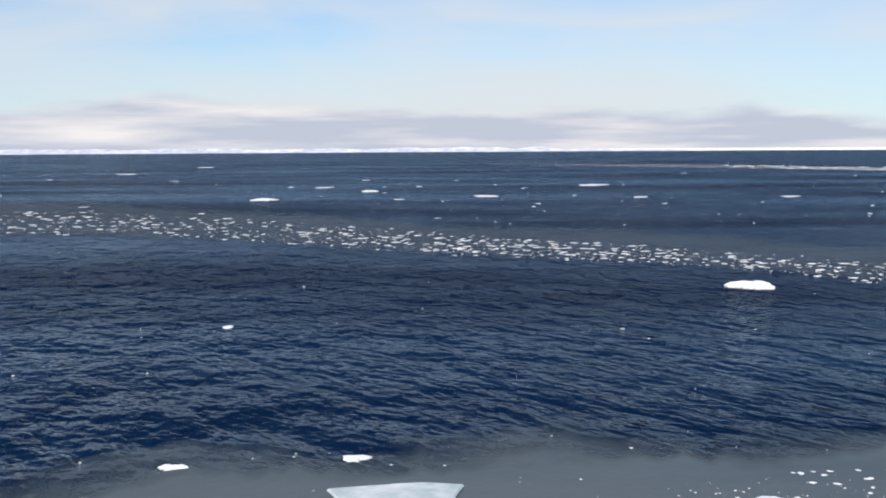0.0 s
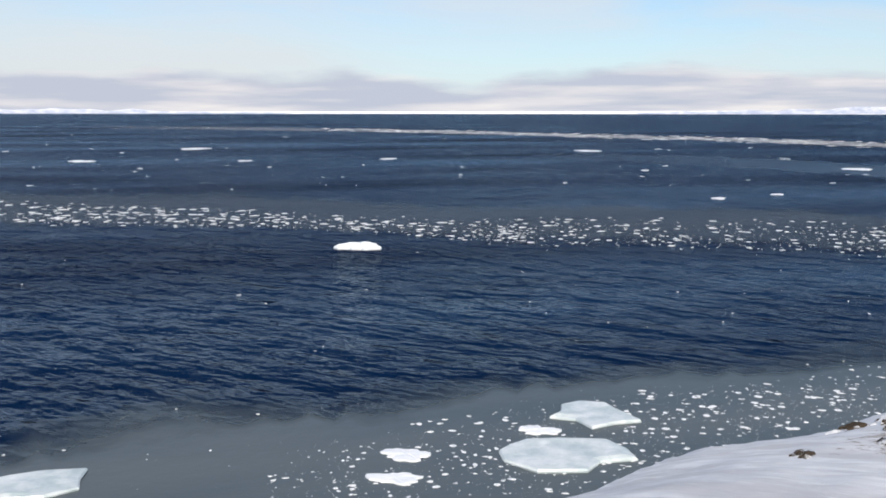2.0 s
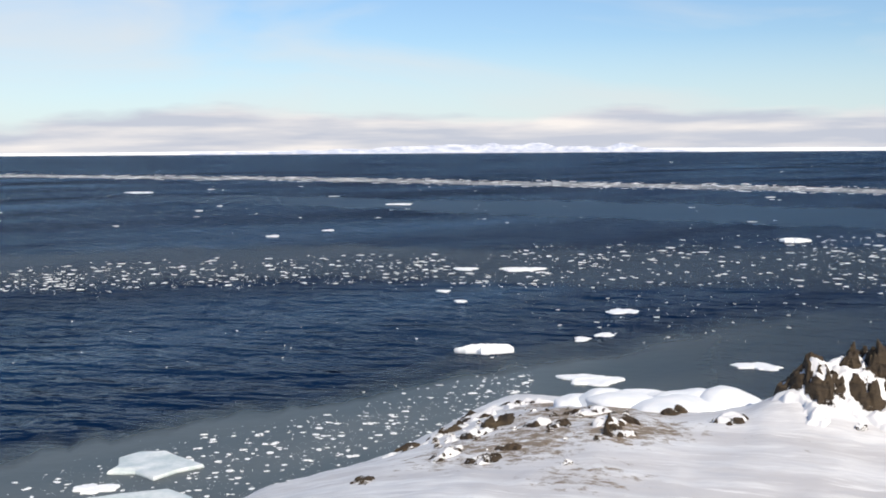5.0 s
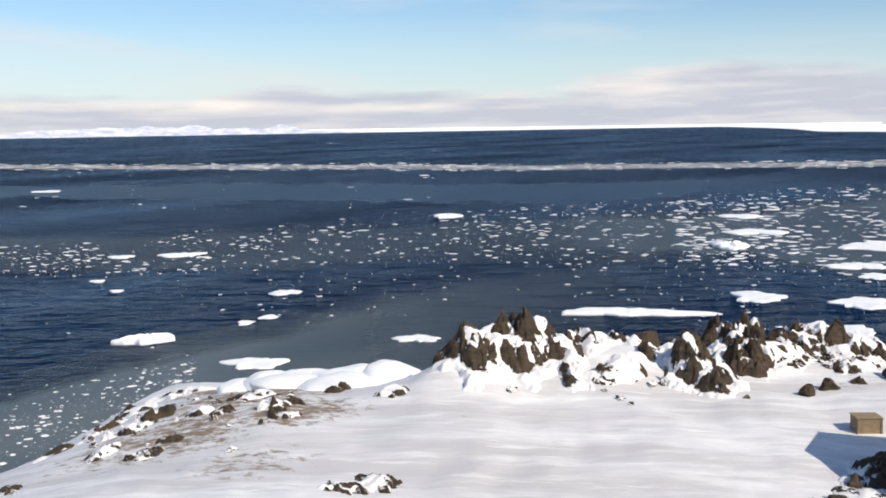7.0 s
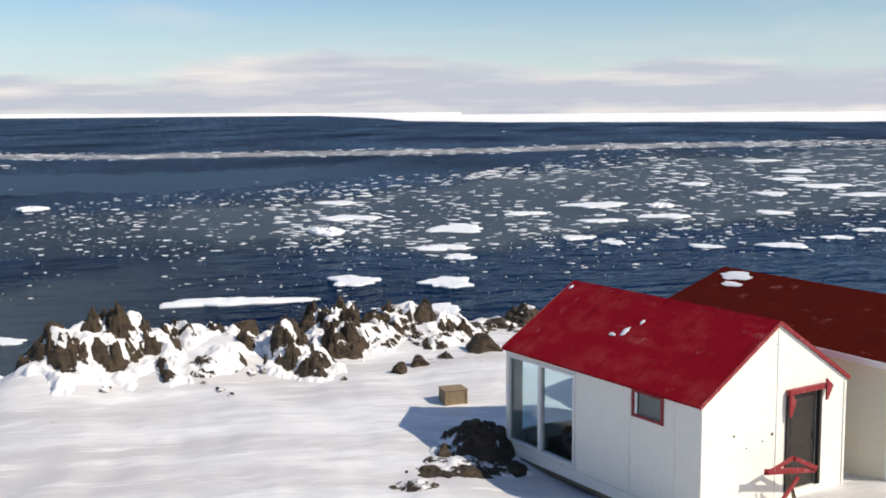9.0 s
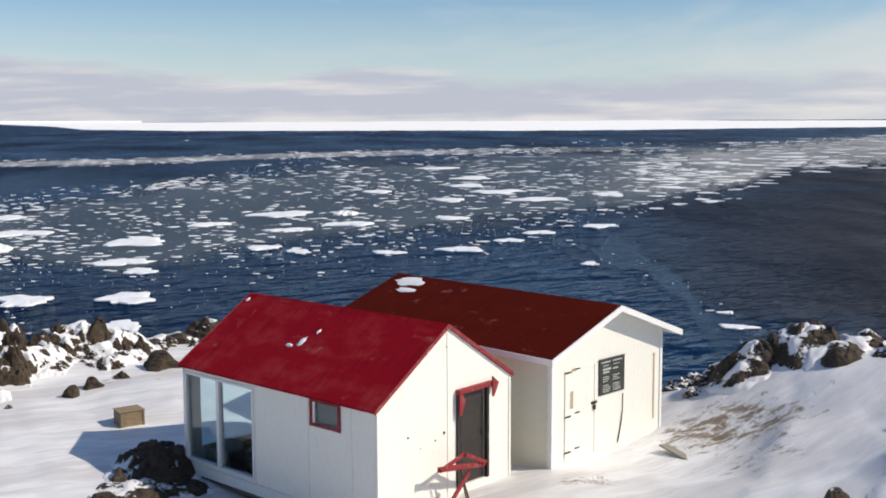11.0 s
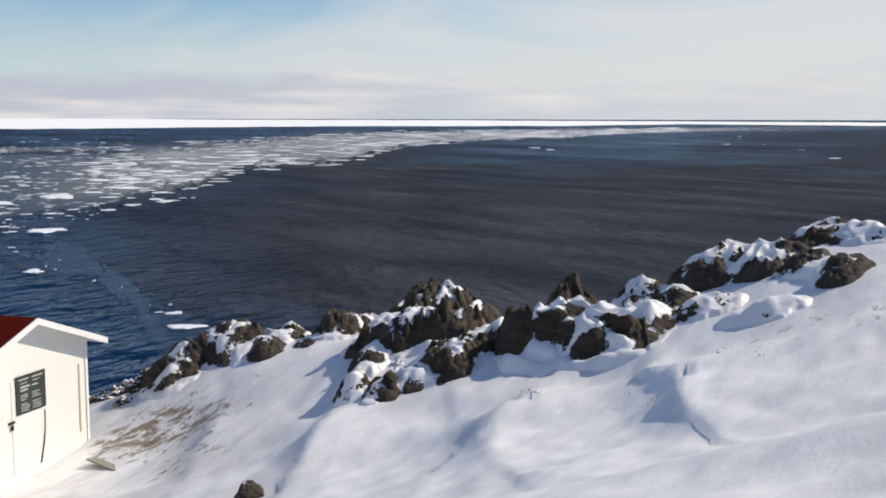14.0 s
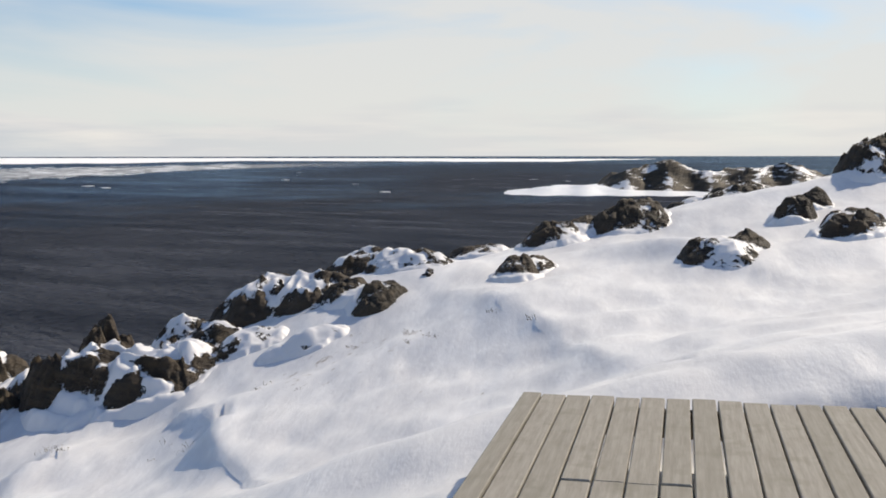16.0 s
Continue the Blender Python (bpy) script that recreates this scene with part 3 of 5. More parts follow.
# grey sheet that paints the cloud's reflection onto the southern water
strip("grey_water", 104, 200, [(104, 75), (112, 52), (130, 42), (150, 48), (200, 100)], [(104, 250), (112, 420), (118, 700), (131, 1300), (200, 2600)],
      0.0075, GREYSEA, "wind-ruffled water with the grey cloud reflection painted in", 0.02, category="water")
strip("fast_ice", 74.5, 158, [(74.5, 4600), (76, 3000), (79, 1400), (84, 1100), (103, 960), (109, 1030), (120, 1250), (131, 1350), (137, 1750), (146, 1560), (153, 1480), (158, 2200)],
      [(74.5, 4850), (109, 4850), (112, 3900), (125, 3500), (131, 3200), (153, 2350), (158, 2300)],
      0.015, FASTICE, "white far sheet of pack ice at the horizon", 0.02, scale=0.005)


def skyline(name, az0, az1, radius, profile, mat, label, rough, n=240):
    """A low far ridge that stands on the sea at the horizon."""
    tab = np.array(profile)
    verts, faces = [], []
    for i, a in enumerate(np.linspace(az0, az1, n)):
        h = np.interp(a, tab[:, 0], tab[:, 1])
        h *= 1 + rough * float(fractal(np.array([a * 0.9]), np.array([radius * 0.001]), 1.0, 5, 8)[0])
        for r, z in ((radius, -0.5), (radius + 3 * h + 2, max(h, 0.5)), (radius + 10 * h + 8, -0.5)):
            verts.append((r * math.sin(radians(a)), r * math.cos(radians(a)), z))
        if i:
            for j in (0, 1):
                faces.append(((i - 1) * 3 + j, i * 3 + j, i * 3 + j + 1, (i - 1) * 3 + j + 1))
    return tagged(new(name, mesh_from(name, verts, faces, mat)), label, "horizon", kind="structure")


skyline("backdrop_ice_edge", -60, 82, 4780, [(-60, 9), (20, 10), (34, 14), (52, 17), (62, 15), (74, 11), (82, 9)], FASTICE, "far white edge of the ice on the horizon", 0.04)
skyline("backdrop_hills", 30, 56, 4730, [(30, 5), (36, 16), (40, 22), (44, 34), (48, 36), (52, 30), (54, 10), (56, 4)], FARHILL, "low snowy hills on the horizon, haze painted in", 0.35)
skyline("backdrop_hills_west", -60, 12, 4720, [(-60, 16), (-20, 22), (-8, 14), (0, 22), (4, 16), (12, 5)], FARHILL, "faint hills on the horizon, painted bluish for haze", 0.3)

# ---- snow-covered ground ----


def build_ground():
    az = np.r_[np.linspace(-40, 12, 60), np.linspace(12.3, 186, 560), np.linspace(188, 318, 60)]
    rad = np.geomspace(3.0, 96.0, 190)
    rad = np.r_[0.5, rad]
    A, D = np.meshgrid(np.radians(az), rad, indexing="ij")
    x, y = (D * np.sin(A)).ravel(), (D * np.cos(A)).ravel()
    z = np.concatenate([height(x[i:i + 20000], y[i:i + 20000]) for i in range(0, len(x), 20000)])
    z = np.maximum(z, -2.5)
    n, m = len(az), len(rad)
    idx = np.arange(n * m).reshape(n, m)
    nxt = np.roll(idx, -1, axis=0)
    quads = np.stack([idx[:, :-1], nxt[:, :-1], nxt[:, 1:], idx[:, 1:]], -1).reshape(-1, 4)[:, ::-1]
    low = (z[quads] < -1.2).all(axis=1)
    quads = quads[~low]
    me = mesh_from("ground", np.stack([x, y, z], 1).tolist(), quads.tolist(), SNOW, True)
    # where wind has stripped the snow down to gravel and dead grass
    bare = np.zeros(len(x))
    for cx, cy, r, k in ((25.5, -9.3, 2.2, 0.54), (24.6, -10.2, 1.8, 0.50), (22.6, -9.0, 2.2, 0.46), (26.5, 22.5, 3.6, 0.60), (22.0, 22.0, 4.4, 0.55), (24.5, 19.5, 3.0, 0.57), (30.5, 27.5, 3.0, 0.60), (20.0, 17.5, 3.0, 0.47),
                         (16.0, 23.0, 3.5, 0.36), (25.5, 15.5, 3.0, 0.36), (12.5, -16.5, 3.2, 0.40), (9.0, -14.0, 3.5, 0.34), (14.0, -14.0, 2.4, 0.34), (8.0, -19.5, 3.0, 0.30),
                         (34.0, 6.0, 3.0, 0.40), (24.5, 3.6, 1.2, 0.45), (22.8, -5.3, 0.9, 0.5)):
        bare = np.maximum(bare, k * np.exp(-((x - cx) ** 2 + (y - cy) ** 2) / r ** 2) ** 0.7)
    attr = me.attributes.new("bare", "FLOAT", "POINT")
    attr.data.foreach_set("value", bare)
    return tagged(new("ground", me), "wind-packed snow over a rocky shore", "snow", kind="structure")


build_ground()

# ---- small hut with the bright red roof ----


def gable_roof(hut, w, l, x0, x1, y0, y1, ze, zr, thick, mat, label):
    """Two roof slabs meeting at the ridge; x0, x1, y0, y1 are the outer edges."""
    mid = (x0 + x1) / 2
    for sx, ex in ((x0, x0), (x1, x1)):
        drop = thick
        pts = [(ex, ze), (mid, zr), (mid, zr - drop), (ex, ze - drop)]
        part("roof_slope", prism(pts, y0, y1), mat, hut, label)


def snow_patch(name, size, m, seed, label):
    r = random.Random(seed)
    n = 14
    outer = [(size[0] * (0.6 + 0.5 * r.random()) * math.cos(2 * math.pi * i / n), size[1] * (0.6 + 0.5 * r.random()) * math.sin(2 * math.pi * i / n)) for i in range(n)]
    verts = [(x, y, 0.0) for x, y in outer] + [(x * 0.8, y * 0.8, 0.012) for x, y in outer] + [(0, 0, 0.018)]
    faces = [(i, (i + 1) % n, n + (i + 1) % n, n + i) for i in range(n)] + [(n + i, n + (i + 1) % n, 2 * n) for i in range(n)]
    ob = new(name, mesh_from(name, verts, faces, FLOE, True))
    ob.matrix_world = m
    return tagged(ob, label, "snow")


def on_slope(hut, x, y, mid, ze, zr, half):
    """A pose on the slope of a roof that faces local -x."""
    ang = math.atan2(zr - ze, half)
    z = zr - (mid - x) * (zr - ze) / half
    return hut.matrix_world @ Matrix.Translation((x, y, z + 0.004)) @ Matrix.Rotation(-ang, 4, "Y")


def small_hut():
    w, l = 4.28, 6.32
    hut = thing("small_hut", frame_matrix(21.07, -0.76, 0, 0.659, -0.752), "small white wooden hut with faded red felt roof", "hut")
    zb, ze, zr = 2.50, 4.98, 6.36
    slope = (zr - ze) / (w / 2)
    x0, x1, t = 0.09, w - 0.09, 0.10
    # gable with the door opening
    bm = bmesh.new()
    pierced(bm, x0, x1, zb, ze - 0.06, 0.03, 0.03 + t, [(2.45, 3.38, 2.86, 4.84)])
    g = prism([(x0, ze - 0.06), (x1, ze - 0.06), (x1, ze - 0.02), (w / 2, zr - 0.07), (x0, ze - 0.02)], 0.03, 0.03 + t)
    tmp = bpy.data.meshes.new("tmp")
    g.to_mesh(tmp)
    g.free()
    bm.from_mesh(tmp)
    part("front_wall", bm, WHITE, hut)
    bm = bmesh.new()
    pierced(bm, x0, x1, zb, ze - 0.06, l - 0.03 - t, l - 0.03, [(0.5, 2.1, 2.95, 4.7), (2.25, 3.8, 2.95, 4.7)])
    g = prism([(x0, ze - 0.06), (x1, ze - 0.06), (x1, ze - 0.02), (w / 2, zr - 0.07), (x0, ze - 0.02)], l - 0.03 - t, l - 0.03)
    g.to_mesh(tmp)
    g.free()
    bm.from_mesh(tmp)
    part("rear_wall", bm, WHITE, hut)
    for a0, a1 in ((0.5, 2.1), (2.25, 3.8)):
        part("rear_pane", box(a0 + 0.002, a1 - 0.002, l - 0.09, l - 0.082, 2.952, 4.698), GLASS, hut).visible_shadow = False
    bm = bmesh.new()
    pierced(bm, 0.03 + t, l - 0.03 - t, zb, ze, x0, x0 + t, [(3.80, 4.94, 2.84, 4.78), (5.04, 6.14, 2.84, 4.78), (1.10, 1.86, 4.42, 4.86)], "y")
    part("side_wall", bm, WHITE, hut)
    bm = bmesh.new()
    pierced(bm, 0.03 + t, l - 0.03 - t, zb, ze, x1 - t, x1, [], "y")
    part("side_wall", bm, WHITE, hut)
    part("floor_slab", box(x0 + t, x1 - t, 0.14, l - 0.14, zb, zb + 0.12), DECKWOOD, hut)
    for y in (0.03, 0.72, 1.99, 3.70, l - 0.10):
        part("batten", box(x0 - 0.014, x0 - 0.001, y, y + 0.035, zb + 0.01, ze - 0.05, 0.003), WHITE, hut)
    part("batten", box(w / 2 - 0.02, w / 2 + 0.02, 0.016, 0.029, zb + 0.02, zr - 0.16, 0.003), WHITE, hut)
    part("corner_board", box(x0 - 0.016, x0 + 0.05, 0.008, 0.027, zb, ze - 0.08, 0.004), WHITE, hut)
    part("corner_board", box(x1 - 0.05, x1 + 0.016, 0.008, 0.027, zb, ze - 0.08, 0.004), WHITE, hut)
    part("skirt_board", box(x0 - 0.035, x0 - 0.018, 0.02, l - 0.02, zb - 0.02, zb + 0.22, 0.004), WHITE, hut)
    gable_roof(hut, w, l, 0.0, w, 0.0, l, ze, zr, 0.05, REDROOF, "faded red felt roof slope")
    part("ridge_cap", prism([(w / 2 - 0.14, zr - 0.14 * slope + 0.002), (w / 2, zr + 0.014), (w / 2 + 0.14, zr - 0.14 * slope + 0.002), (w / 2, zr - 0.02)], 0.004, l - 0.004), REDROOF, hut)
    for a, b in (((0.0, ze), (w / 2, zr)), ((w, ze), (w / 2, zr))):
        pts = [(a[0], a[1] + 0.015), (b[0], b[1] + 0.015), (b[0], b[1] - 0.075), (a[0], a[1] - 0.075)]
        part("verge_board", prism(pts, -0.025, -0.002), REDTRIM, hut, "thin red verge board")
        part("verge_board", prism(pts, l + 0.002, l + 0.025), REDTRIM, hut)
    # large glazed opening of two panes
    for y0, y1 in ((3.80, 4.94), (5.04, 6.14)):
        win = part("large_window", box(x0 - 0.03, x0 - 0.002, y0 - 0.05, y0, 2.79, 4.83, 0.003), TRIMWHITE, hut, "large fixed pane in white frame")
        part("window_frame", box(x0 - 0.03, x0 - 0.002, y1, y1 + 0.05, 2.79, 4.83, 0.003), TRIMWHITE, win)
        part("window_frame", box(x0 - 0.03, x0 - 0.002, y0 + 0.001, y1 - 0.001, 4.78, 4.83, 0.003), TRIMWHITE, win)
        part("window_sill", box(x0 - 0.05, x0 - 0.002, y0 + 0.001, y1 - 0.001, 2.79, 2.84, 0.003), TRIMWHITE, win)
        pane = part("pane", box(x0 + 0.045, x0 + 0.053, y0 + 0.002, y1 - 0.002, 2.842, 4.778), GLASS, win, "clear glass pane")
        pane.visible_shadow = False
    # small window with red frame
    win = part("small_window", box(x0 - 0.035, x0 - 0.002, 1.03, 1.10, 4.35, 4.93, 0.004), REDTRIM, hut, "small window in worn red frame")
    part("window_frame", box(x0 - 0.035, x0 - 0.002, 1.86, 1.93, 4.35, 4.93, 0.004), REDTRIM, win)
    part("window_frame", box(x0 - 0.034, x0 - 0.002, 1.101, 1.859, 4.86, 4.925, 0.004), REDTRIM, win)
    part("window_frame", box(x0 - 0.034, x0 - 0.002, 1.101, 1.859, 4.355, 4.42, 0.004), REDTRIM, win)
    part("sash", box(x0 - 0.012, x0 + 0.02, 1.80, 1.858, 4.422, 4.858, 0.003), TRIMWHITE, win)
    part("pane", box(x0 + 0.03, x0 + 0.038, 1.102, 1.798, 4.422, 4.858), GLASS, win).visible_shadow = False
    # door set back in its opening, red frame with flared ends
    door = part("door", box(2.50, 3.33, 0.075, 0.115, 2.87, 4.80, 0.004), DOORDARK, hut, "dark brown weathered door")
    part("door_handle", box(3.25, 3.28, 0.05, 0.074, 3.80, 3.95, 0.006), IRON, door)
    part("door_panel", box(2.60, 3.23, 0.066, 0.0745, 3.95, 4.68, 0.003), DOORDARK, door)
    part("door_panel", box(2.60, 3.23, 0.066, 0.0745, 2.98, 3.82, 0.003), DOORDARK, door)
    part("door_frame", box(2.40, 2.47, -0.02, 0.07, 2.86, 4.84, 0.005), DOORDARK, hut)
    part("door_frame", box(3.36, 3.43, -0.02, 0.07, 2.86, 4.84, 0.005), DOORDARK, hut)
    part("door_lintel", box(2.38, 3.52, -0.06, 0.028, 4.845, 4.95, 0.006), REDTRIM, hut, "worn red board over the door")
    part("lintel_end", prism([(2.38, 4.96), (2.56, 4.72), (2.44, 4.42), (2.38, 4.42)], -0.10, -0.064), REDTRIM, hut, "red board end with peeling paint")
    part("lintel_end", prism([(3.46, 5.06), (3.66, 4.90), (3.50, 4.62), (3.46, 4.62)], -0.10, -0.064), REDTRIM, hut)
    for x, z, s in ((2.02, 4.12, 0.03), (1.75, 4.02, 0.018), (0.95, 4.25, 0.02), (1.3, 3.95, 0.014), (2.10, 5.9, 0.012)):
        part("nail_stain", box(x - s, x + s, 0.020, 0.029, z - s, z + s, 0.004), IRON, hut)
    for x, y, z in ((0.4, 0.5, 0), (0.4, 3.2, 0), (0.4, 6.0, 0), (3.9, 0.5, 0), (3.9, 3.2, 0), (3.9, 6.0, 0)):
        part("foundation_post", box(x - 0.1, x + 0.1, y - 0.1, y + 0.1, 1.6, zb, 0.01), TIMBER, hut)
    part("sill_beam", box(x0 + 0.02, x0 + 0.14, 0.06, l - 0.06, zb - 0.14, zb - 0.002, 0.008), TIMBER, hut)
    # furnishings behind the glass
    seat = thing("covered_armchair", hut.matrix_world @ pose(1.0, 4.3, zb + 0.12), "brown covered armchair behind the hut window", "chair")
    part("seat", box(-0.45, 0.45, -0.45, 0.45, 0.0, 0.48, 0.09), SHADOWY, seat)
    part("backrest", box(0.2, 0.45, -0.45, 0.45, 0.44, 1.25, 0.09), SHADOWY, seat)
    part("armrest", box(-0.4, 0.3, -0.55, -0.40, 0.3, 0.72, 0.05), SHADOWY, seat)
    part("armrest", box(-0.4, 0.3, 0.40, 0.55, 0.3, 0.72, 0.05), SHADOWY, seat)
    chest = thing("low_bench", hut.matrix_world @ pose(0.8, 5.6, zb + 0.12), "low grey bench inside the hut", "bench")
    part("bench_top", box(-0.4, 0.4, -0.5, 0.4, 0.38, 0.44, 0.01), DECKWOOD, chest)
    for sx in (-0.34, 0.34):
        part("leg", box(sx - 0.04, sx + 0.04, -0.44, 0.34, 0.0, 0.379, 0.01), DECKWOOD, chest)
    # snow left on the roof and pale worn spots
    snow_patch("snow_patch", (0.16, 0.10), on_slope(hut, 1.15, 3.35, w / 2, ze, zr, w / 2), 3, "scrap of snow on the red roof")
    snow_patch("snow_patch", (0.10, 0.05), on_slope(hut, 1.45, 3.15, w / 2, ze, zr, w / 2), 4, "scrap of snow on the red roof")
    snow_patch("snow_patch", (0.06, 0.13), on_slope(hut, 1.0, 3.6, w / 2, ze, zr, w / 2), 5, "scrap of snow on the red roof")
    snow_patch("snow_patch", (0.08, 0.06), on_slope(hut, 1.95, 6.2, w / 2, ze, zr, w / 2), 6, "scrap of snow at the roof's edge")
    # red trestle beside the door
    tre = thing("red_trestle", hut.matrix_world @ pose(2.02, -0.45, 2.80) @ Matrix.Scale(0.84, 4), "broken red wooden trestle with peeling paint", "trestle")
    part("top_board", beam((-0.75, 0.1, 0.92), (0.85, -0.02, 0.72), 0.05, 0.13), REDTRIM, tre)
    part("brace_board", beam((-0.72, 0.04, 0.90), (0.12, 0.02, 1.13), 0.04, 0.10), REDTRIM, tre)
    part("brace_board", beam((0.10, -0.03, 1.12), (0.82, -0.08, 0.78), 0.04, 0.10), REDTRIM, tre)
    part("leg", beam((0.22, -0.04, 0.66), (-0.62, -0.10, 0.02), 0.05, 0.11), REDTRIM, tre)
    part("leg", beam((0.02, 0.04, 0.72), (0.30, 0.10, -0.1), 0.04, 0.05), TIMBER, tre)
    part("leg", beam((-0.1, -0.04, 0.82), (0.22, -0.06, -0.1), 0.035, 0.035), IRON, tre)


small_hut()


def store_hut():
    w, l = 4.95, 7.7
    hut = thing("store_hut", frame_matrix(23.62, -4.78, 0, 0.603, -0.798), "white clapboard store hut with dark red roof", "hut")
    zb, ze, zr = 2.45, 5.30, 6.20
    x0, x1, y0, t = 0.42, 4.60, 0.34, 0.10
    s = (zr - ze) / (w / 2)
    under = ze + x0 * s - 0.07
    part("front_wall", prism([(x0, zb), (x1, zb), (x1, ze + (w - x1) * s - 0.09), (w / 2, zr - 0.09), (x0, under - 0.02)], y0, y0 + t), WHITE, hut)
    part("rear_wall", prism([(x0, zb), (x1, zb), (x1, ze + (w - x1) * s - 0.09), (w / 2, zr - 0.09), (x0, under - 0.02)], l - 0.4, l - 0.3), WHITE, hut)
    part("side_wall", box(x0 + 0.03, x0 + 0.10, y0 + t, l - 0.4, zb, under), CLAP, hut)
    part("side_wall", box(x1 - 0.10, x1 - 0.03, y0 + t, l - 0.4, zb, under), CLAP, hut)
    # lapped boards along the side
    n = 11
    rise = (under - zb) / n
    lap = prism([(x0 + 0.029, 0.0), (x0 - 0.024, 0.0), (x0 + 0.018, rise + 0.02), (x0 + 0.029, rise + 0.02)], y0 + 0.06, l - 0.36)
    bmesh.ops.recalc_face_normals(lap, faces=lap.faces)
    lap_mesh = bpy.data.meshes.new("clapboard")
    lap.to_mesh(lap_mesh)
    lap.free()
    lap_mesh.materials.append(CLAP)
    for i in range(n):
        ob = part("clapboard", lap_mesh, CLAP, hut)
        ob.location = (0, 0, zb + i * rise - (0.02 if i == n - 1 else 0))
    part("corner_board", box(x0 - 0.045, x0 + 0.07, y0 - 0.025, y0 - 0.003, zb, under - 0.05, 0.004), TRIMWHITE, hut)
    part("corner_board", box(x0 - 0.045, x0 - 0.026, y0 - 0.002, y0 + 0.10, zb, under - 0.05, 0.004), TRIMWHITE, hut)
    part("corner_board", box(x1 - 0.07, x1 + 0.02, y0 - 0.025, y0 - 0.003, zb, under - 0.10, 0.004), TRIMWHITE, hut)
    gable_roof(hut, w, l, 0.0, w, 0.0, l, ze, zr, 0.06, DARKROOF, "plain dark red roof slope")
    for a, b in (((0.0, ze), (w / 2, zr)), ((w, ze), (w / 2, zr))):
        pts = [(a[0], a[1] - 0.005), (b[0], b[1] - 0.005), (b[0], b[1] - 0.15), (a[0], a[1] - 0.15)]
        part("bargeboard", prism(pts, -0.03, -0.003), TRIMWHITE, hut, "white painted bargeboard")
        soffit = [(a[0], a[1] - 0.063), (b[0], b[1] - 0.063), (b[0], b[1] - 0.075), (a[0], a[1] - 0.075)]
        part("soffit", prism(soffit, 0.0, l), TRIMWHITE, hut)
    part("fascia", box(-0.03, -0.004, -0.03, l, ze - 0.14, ze - 0.008, 0.004), TRIMWHITE, hut, "white eaves fascia")
    part("fascia", box(w + 0.004, w + 0.03, -0.03, l, ze - 0.14, ze - 0.008, 0.004), TRIMWHITE, hut)
    # double door flush with the gable
    yd = y0 - 0.022
    for d0, d1 in ((0.85, 1.90), (1.92, 2.95)):
        door = part("door", box(d0, d1, yd, y0 - 0.003, 2.75, 4.86, 0.004), WHITE, hut, "white plank door")
        if d0 < 1:
            for z in (4.80, 3.78, 2.95):
                part("hinge", box(d0 - 0.02, d0 + 0.20, yd - 0.014, yd - 0.001, z - 0.02, z + 0.02, 0.004), IRON, door, "rusty strap hinge")
                part("hinge", box(d0 + 0.34, d0 + 0.52, yd - 0.014, yd - 0.001, z + 0.03, z + 0.06, 0.004), IRON, door)
            part("hasp", box(1.78, 1.98, yd - 0.03, yd - 0.001, 3.92, 3.98, 0.005), IRON, door)
            part("padlock", box(1.84, 1.92, yd - 0.05, yd - 0.012, 3.78, 3.90, 0.012), IRON, door)
            part("rust_streak", box(1.02, 1.13, yd - 0.006, yd - 0.001, 3.95, 4.35, 0.002), RUST, door)
            part("rust_streak", box(1.06, 1.24, yd - 0.006, yd - 0.001, 4.92 - 0.12, 4.99 - 0.12, 0.002), RUST, door)
    part("rust_streak", box(x1 - 0.34, x1 - 0.28, y0 - 0.010, y0 - 0.003, 3.1, 4.75, 0.002), RUST, hut)
    # hanging cord
    cu = bpy.data.curves.new("door_cord", "CURVE")
    cu.dimensions, cu.bevel_depth, cu.bevel_resolution = "3D", 0.014, 2
    sp = cu.splines.new("BEZIER")
    sp.bezier_points.add(2)
    for p, co in zip(sp.bezier_points, ((2.98, yd - 0.02, 3.98), (2.95, yd - 0.02, 3.40), (2.80, yd - 0.02, 2.80))):
        p.co, p.handle_left_type, p.handle_right_type = co, "AUTO", "AUTO"
    cu.materials.append(IRON)
    cord = new("door_cord", cu)
    cord.parent = hut
    # black notice board with rows of small white print
    sign = thing("notice_board", hut.matrix_world @ pose(2.05, yd - 0.004, 4.06), "black notice board with rows of white print", "sign")
    part("board", box(0.0, 0.98, -0.022, 0.0, 0.0, 0.86, 0.004), BOARD, sign)
    r = random.Random(12)
    for x, z, wid, hgt in [(0.08, 0.76, 0.34, 0.03), (0.52, 0.76, 0.36, 0.03), (0.14, 0.68, 0.22, 0.018), (0.54, 0.68, 0.24, 0.018), (0.14, 0.58, 0.30, 0.045), (0.14, 0.51, 0.24, 0.04), (0.52, 0.57, 0.20, 0.03)]:
        part("print_bar", box(x, x + wid, -0.026, -0.0225, z, z + hgt), LETTER, sign)
    for col in (0.14, 0.52):
        for i in range(8):
            z = 0.06 + i * 0.05
            if i == 4:
                continue
            part("print_bar", box(col, col + (0.18 + 0.16 * r.random()), -0.026, -0.0225, z, z + 0.018), LETTER, sign)
    m = on_slope(hut, 2.15, 6.9, w / 2, ze, zr, w / 2)
    snow_patch("snow_patch", (0.30, 0.62), m, 9, "long patch of snow on dark red roof")
    m = on_slope(hut, 1.72, 6.6, w / 2, ze, zr, w / 2)
    snow_patch("snow_patch", (0.14, 0.40), m, 10, "long patch of snow on dark red roof")


store_hut()


def ground_z(x, y):
    return float(height(x, y)[0])


